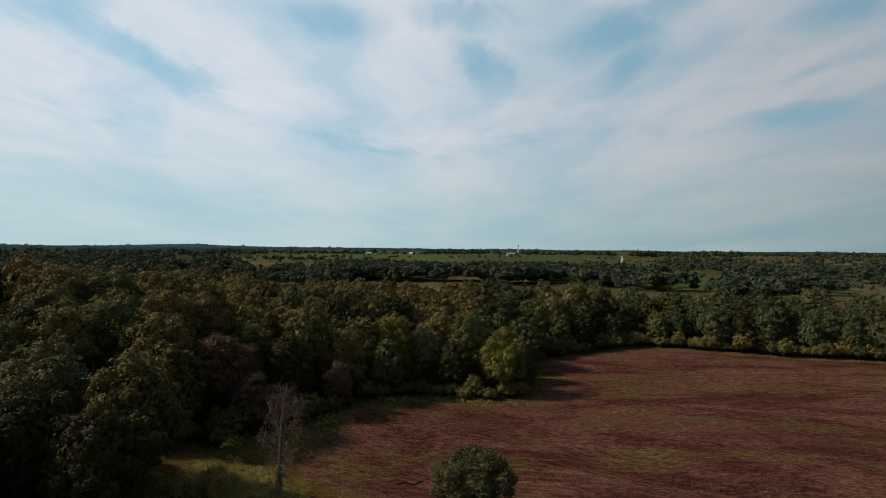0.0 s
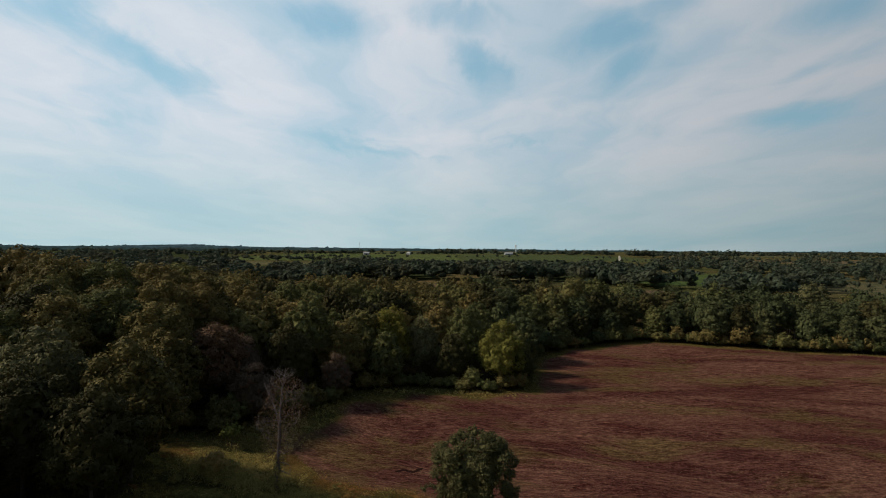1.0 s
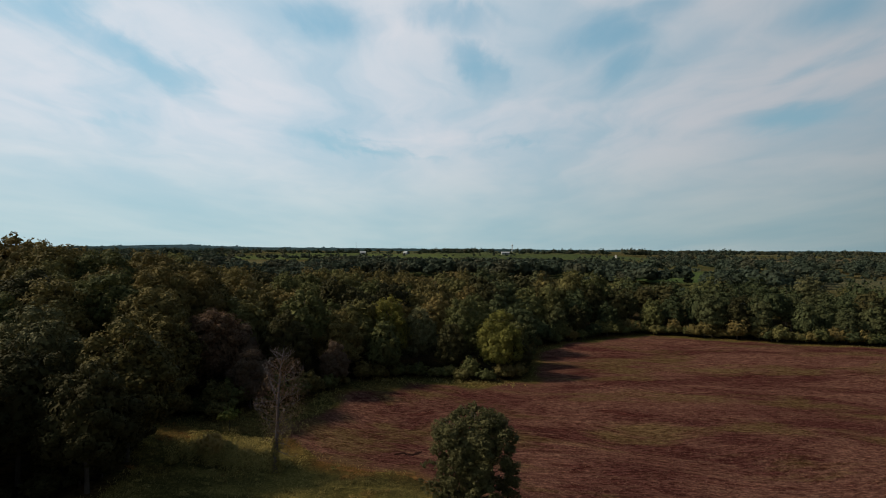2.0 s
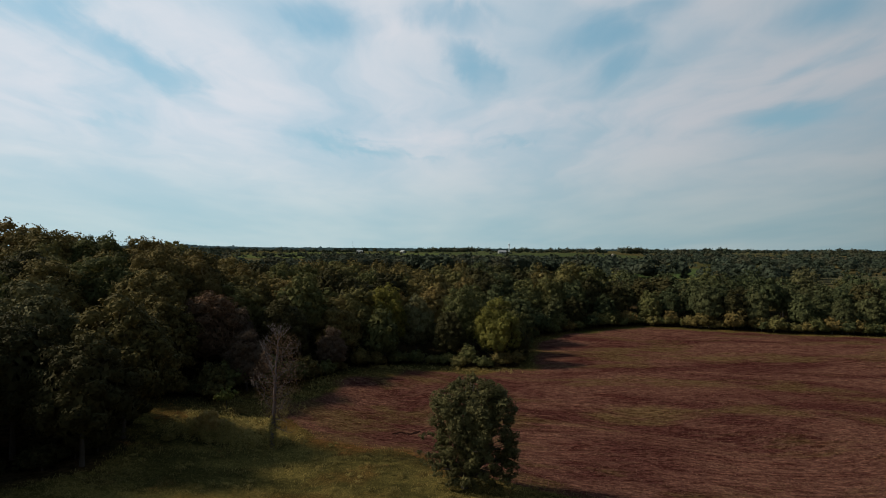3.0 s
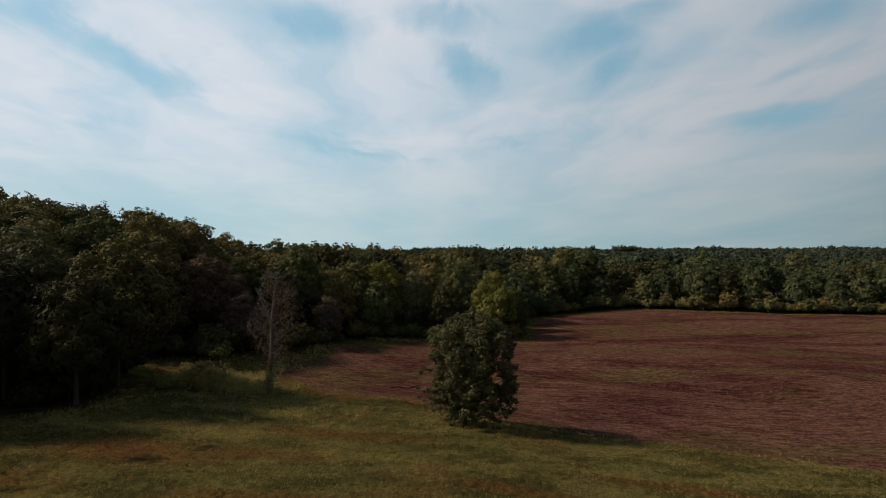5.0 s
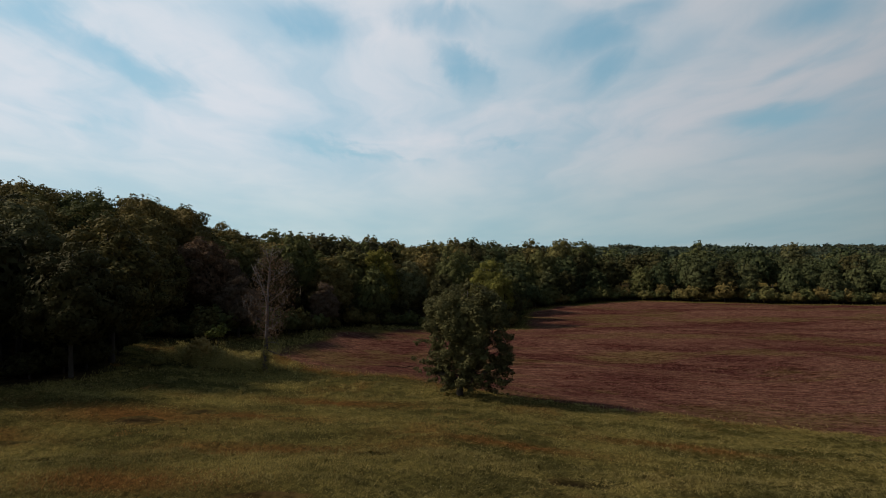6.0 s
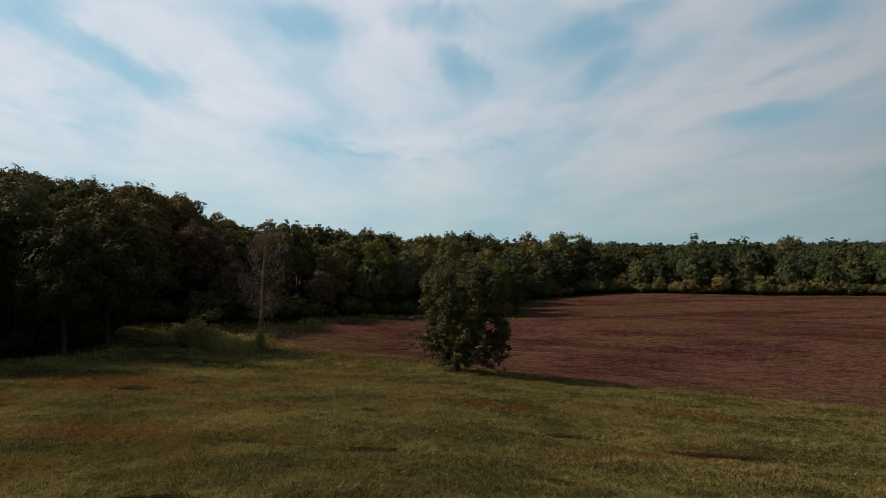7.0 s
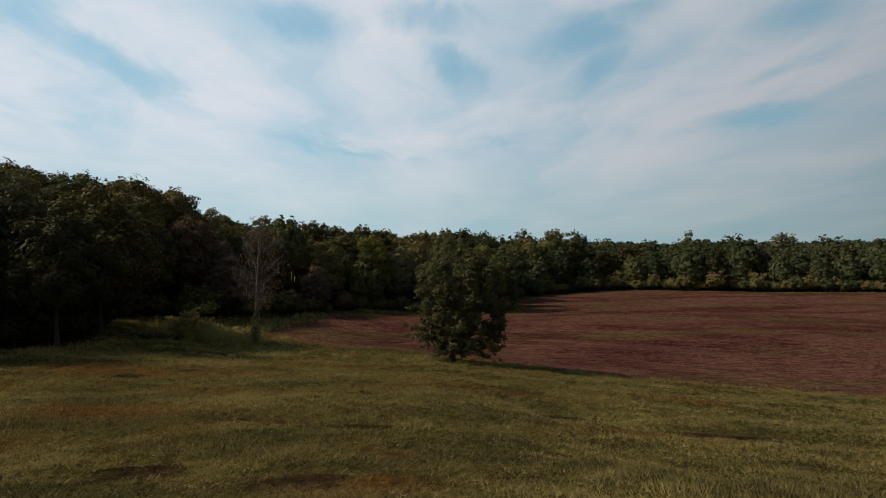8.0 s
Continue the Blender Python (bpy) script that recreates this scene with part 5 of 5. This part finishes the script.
def build_grass():
    rng = np.random.default_rng(21)
    # the matted sward itself, in bands, coloured dark like shaded undergrowth
    mat = shaded_sward_material()
    for y0, y1, step in ((4.0, 12.0, 0.085), (12.0, 26.0, 0.15), (26.0, 66.0, 0.34)):
        ys = np.arange(y0, y1 + step * 0.6, step)
        xs = np.linspace(-1, 1, int(2 * (0.93 * y1 + 3) / step / 1.25))
        Y, U = np.meshgrid(ys, xs, indexing="ij")
        X = U * (0.93 * Y + 3)
        X, Y = X + rng.normal(0, 0.2 * step, X.shape), Y + rng.normal(0, 0.2 * step, X.shape) * ((Y > y0) & (Y < y1))
        H = canopy(X, Y)
        Z = land(X, Y) + 0.62 * H + rng.normal(0, 0.025 + 0.03 * step, X.shape) * sstep(H, 0.02, 0.10) - 0.14 * (1 - sstep(H, 0.01, 0.08))
        ny, nx = X.shape
        idx = np.arange(nx * ny).reshape(ny, nx)
        F = np.stack([idx[:-1, :-1], idx[:-1, 1:], idx[1:, 1:], idx[1:, :-1]], -1).reshape(-1, 4)
        F = F[(H.reshape(-1)[F] > 0.015).any(1)]
        used, F = np.unique(F, return_inverse=True)
        F = F.reshape(-1, 4)
        V = np.stack([X, Y, Z], -1).reshape(-1, 3)[used]
        me = mesh_of("matted_grass", V, F, mat, True)
        me.attributes.new("rust", "FLOAT", "POINT").data.foreach_set("value", np.clip(turned(V[:, 0], V[:, 1]), 0, 1).astype(np.float32))
        tagged(new("matted_grass", me), "matted olive and brown grass in tussocks, darkened as shaded undergrowth", "grass", kind="stuff")
    # stems and blades that stand out of it
    rust = grass_material("rusty_grass", (0.150, 0.074, 0.027, 1), (0.215, 0.108, 0.038, 1), (0.24, 0.145, 0.058, 1), (0.155, 0.095, 0.034, 1), 0.3)
    mat = grass_material("rough_grass", (0.096, 0.082, 0.030, 1), (0.272, 0.210, 0.078, 1), (0.255, 0.214, 0.098, 1), (0.215, 0.132, 0.046, 1), 0.17)
    for y0, y1, n, w in ((5, 16, 92000, 0.0034), (14, 27, 78000, 0.0054), (25, 45, 58000, 0.010), (43, 80, 40000, 0.025), (78, 150, 18000, 0.08)):
        y = np.sqrt(rng.uniform(y0 * y0, y1 * y1, n))
        x = rng.uniform(-1, 1, n) * (0.92 * y + 3)
        keep = (inside(FIELD, x, y) < 0.7 + rng.normal(0, 0.6, n)) & (inside(WOOD, x, y) < 1.5) & (bare(x, y) < rng.uniform(0.15, 1.0, n))
        if y0 > 70:
            keep &= (inside(FIELD, x, y) > -9) & (inside(FIELD, x, y) < 0.3)
        x, y = x[keep], y[keep]
        n = len(x)
        h = np.maximum(canopy(x, y), 0.05 if y0 < 40 else 0.2) + rng.uniform(0.0, 0.15, n) * rng.random(n) + (0.0 if y0 < 40 else 0.05)
        red = rng.random(n) < turned(x, y)
        for name, m, pick, label in (("rough_grass", mat, ~red, "tall rough olive grass with faded patches"), ("rusty_grass", rust, red, "rust brown dry grass in patches")):
            k = int(pick.sum())
            if k:
                V, A, B = blades(rng, x[pick], y[pick], h[pick], w * rng.uniform(0.6, 1.4, k), rng.uniform(0.02, 0.2, k))
                tagged(new(name, blade_mesh(name, V, np.concatenate([A, B]), m)), label, "grass", kind="stuff")


build_grass()


def build_weeds():
    """Leafy weeds in bunches between the grass."""
    rng = np.random.default_rng(23)
    mat = grass_material("weeds", (0.120, 0.100, 0.034, 1), (0.230, 0.182, 0.062, 1), (0.26, 0.208, 0.090, 1), (0.20, 0.09, 0.032, 1), 0.21)
    for y0, y1, n, size in ((6, 16, 56000, 0.0095), (15, 27, 52000, 0.016), (26, 45, 40000, 0.028), (44, 78, 16000, 0.06)):
        c = n // 16
        cy = np.sqrt(rng.uniform(y0 * y0, y1 * y1, c))
        cx = rng.uniform(-1, 1, c) * (0.92 * cy + 2)
        tall = 0.5 + 0.5 * np.sin(cx / 2.3 + 1.7 * np.sin(cy / 3.1)) * np.sin(cy / 1.9 + 1.3 * np.sin(cx / 4.3))
        hollow = np.sin(cx / 3.7 + 2.1) * np.sin(cy / 2.6 + 0.8 * np.sin(cx / 5.1))
        keep = (inside(FIELD, cx, cy) < 0.3) & (inside(WOOD, cx, cy) < 1.5) & (hollow < rng.uniform(0.35, 0.95, c)) & (turned(cx, cy) < rng.random(c)) & (bare(cx, cy) < 0.3)
        cx, cy, tall = cx[keep], cy[keep], tall[keep]
        i = rng.integers(0, len(cx), n)
        d = rng.normal(0, 0.13 + 0.12 * tall[i], (2, n))
        z = canopy(cx[i] + d[0], cy[i] + d[1]) + rng.uniform(-0.05, 0.13, n)
        P = np.stack([cx[i] + d[0], cy[i] + d[1], land(cx[i] + d[0], cy[i] + d[1]) + z], 1)
        s = Shape()
        s.put(*leaf_quads(rng, P, np.stack([d[0], d[1], np.full(n, 0.3)], 1), size, 0.8))
        tagged(new("weeds", s.mesh("weeds", mat)), "leafy olive and brown weeds among rough grass", "weeds", kind="stuff")


build_weeds()


def build_stubble():
    rng = np.random.default_rng(22)
    mat = grass_material("crop_stubble", (0.070, 0.032, 0.027, 1), (0.115, 0.054, 0.042, 1), (0.175, 0.105, 0.072, 1), (0.11, 0.08, 0.034, 1), 0.07)
    n = 70000
    y = 1 / rng.uniform(1 / 165, 1 / 38, n)
    x = rng.uniform(-0.35, 0.95, n) * y
    row = np.round((y + 0.10 * x) / 0.76) * 0.76 - 0.10 * x
    y = row + rng.normal(0, 0.3, n)
    keep = inside(FIELD, x, y) > rng.normal(0.4, 0.7, n)
    x, y = x[keep], y[keep]
    n = len(x)
    h = rng.uniform(0.04, 0.13, n)
    V, A, B = blades(rng, x, y, h, 0.02 + 0.0005 * y * rng.uniform(0.5, 1.5, n), rng.uniform(0.10, 0.45, n))
    tagged(new("crop_stubble", blade_mesh("crop_stubble", V, np.concatenate([A, B]), mat)), "reddish brown crop stubble in faint rows", "stubble", kind="stuff")


build_stubble()


# ---- small things in the grass and on the field ----
def build_sapling(x, y):
    t = make_tree(311, 3.4, 1.3, 1.2, 9, 170, 0.15, 1, LEAF_PALE, 0.05, name="sapling", wild=0.3)
    t.matrix_world = pose(x, y, height(x, y) - 0.05)
    tagged(t, "slim pale sapling beside the bushes", "tree")


build_sapling(-27.1, 66.2)


def build_gully():
    rng = np.random.default_rng(41)
    m = plain("dark_earth", (0.016, 0.008, 0.007), 1.0, 0.3)
    m.node_tree.nodes["Principled BSDF"].inputs["Specular IOR Level"].default_value = 0.0
    s = Shape()
    for i in range(90):
        k = i / 89
        x, y = -5.5 + 3.0 * k + rng.normal(0, 0.08), 63.6 + 1.3 * k + 0.5 * math.sin(k * 7) + rng.normal(0, 0.10)
        bv, bf = BALL1
        s.put(bv * rng.uniform(0.10, 0.22, 3) * (1.4, 1, 0.3) + (x, y, height(x, y) + 0.01), bf)
    tagged(new("gully", s.mesh("gully", m)), "thin dark washed furrow across the red field", "furrow", kind="stuff")


build_gully()


def build_tall_weeds():
    """Shoulder-high pale weeds between the dead tree and the wood, and along the head of the field."""
    rng = np.random.default_rng(43)
    spots = [(-25.5, 57.0, 3.0, 1.8, 1.9, 150), (-22.0, 56.5, 2.6, 1.8, 1.3, 120), (-19.0, 57.0, 2.4, 2.0, 0.9, 110), (-27.5, 60.5, 2.2, 2.4, 1.5, 80), (-22.5, 61.5, 2.6, 2.4, 1.1, 90), (-21.0, 68.0, 1.6, 5.0, 0.7, 90),
             (-19.0, 84.0, 1.8, 6.0, 0.6, 70), (-10.0, 102.0, 5.0, 1.6, 0.6, 70), (8.0, 103.5, 7.0, 1.2, 0.6, 70)]
    P, Q = [], []
    for cx, cy, a, b, top, n in spots:
        x, y = cx + a * rng.normal(0, 0.6, n), cy + b * rng.normal(0, 0.6, n)
        for px, py in zip(x, y):
            h = top * rng.uniform(0.5, 1.15)
            m = int(16 + 16 * h)
            t = rng.random(m) ** 0.7
            w = 0.10 + 0.32 * h * (1 - 0.6 * t)
            d = rng.normal(0, 1, (m, 2)) * w[:, None] * 0.6
            P.append(np.stack([px + d[:, 0], py + d[:, 1], height(px, py) + h * t], 1))
            Q.append(np.stack([d[:, 0], d[:, 1], np.full(m, 0.25)], 1))
    sh = Shape()
    sh.put(*leaf_quads(rng, np.concatenate(P), np.concatenate(Q), 0.085, 0.5, (0.25, 0.6)))
    tagged(new("tall_weeds", sh.mesh("tall_weeds", LEAF_STRAW)), "shoulder-high pale green weeds beside the wood", "weeds", kind="stuff")


build_tall_weeds()


def build_flowers():
    rng = np.random.default_rng(42)
    m = plain("flower_heads", (0.33, 0.30, 0.19), 0.8, 0.2)
    n = 90
    y = np.sqrt(rng.uniform(8 ** 2, 44 ** 2, n))
    x = rng.uniform(-0.9, 0.9, n) * y
    keep = (inside(FIELD, x, y) < 0) & (inside(WOOD, x, y) < 0)
    x, y = x[keep], y[keep]
    P = np.stack([x, y, land(x, y) + rng.uniform(0.3, 0.5, len(x))], 1)
    s = Shape()
    s.put(*leaf_quads(rng, P, np.tile((0, -0.4, 1.0), (len(P), 1)), 0.02))
    tagged(new("wildflowers", s.mesh("wildflowers", m)), "sparse cream wildflower heads among the grass", "flowers", kind="stuff")


build_flowers()
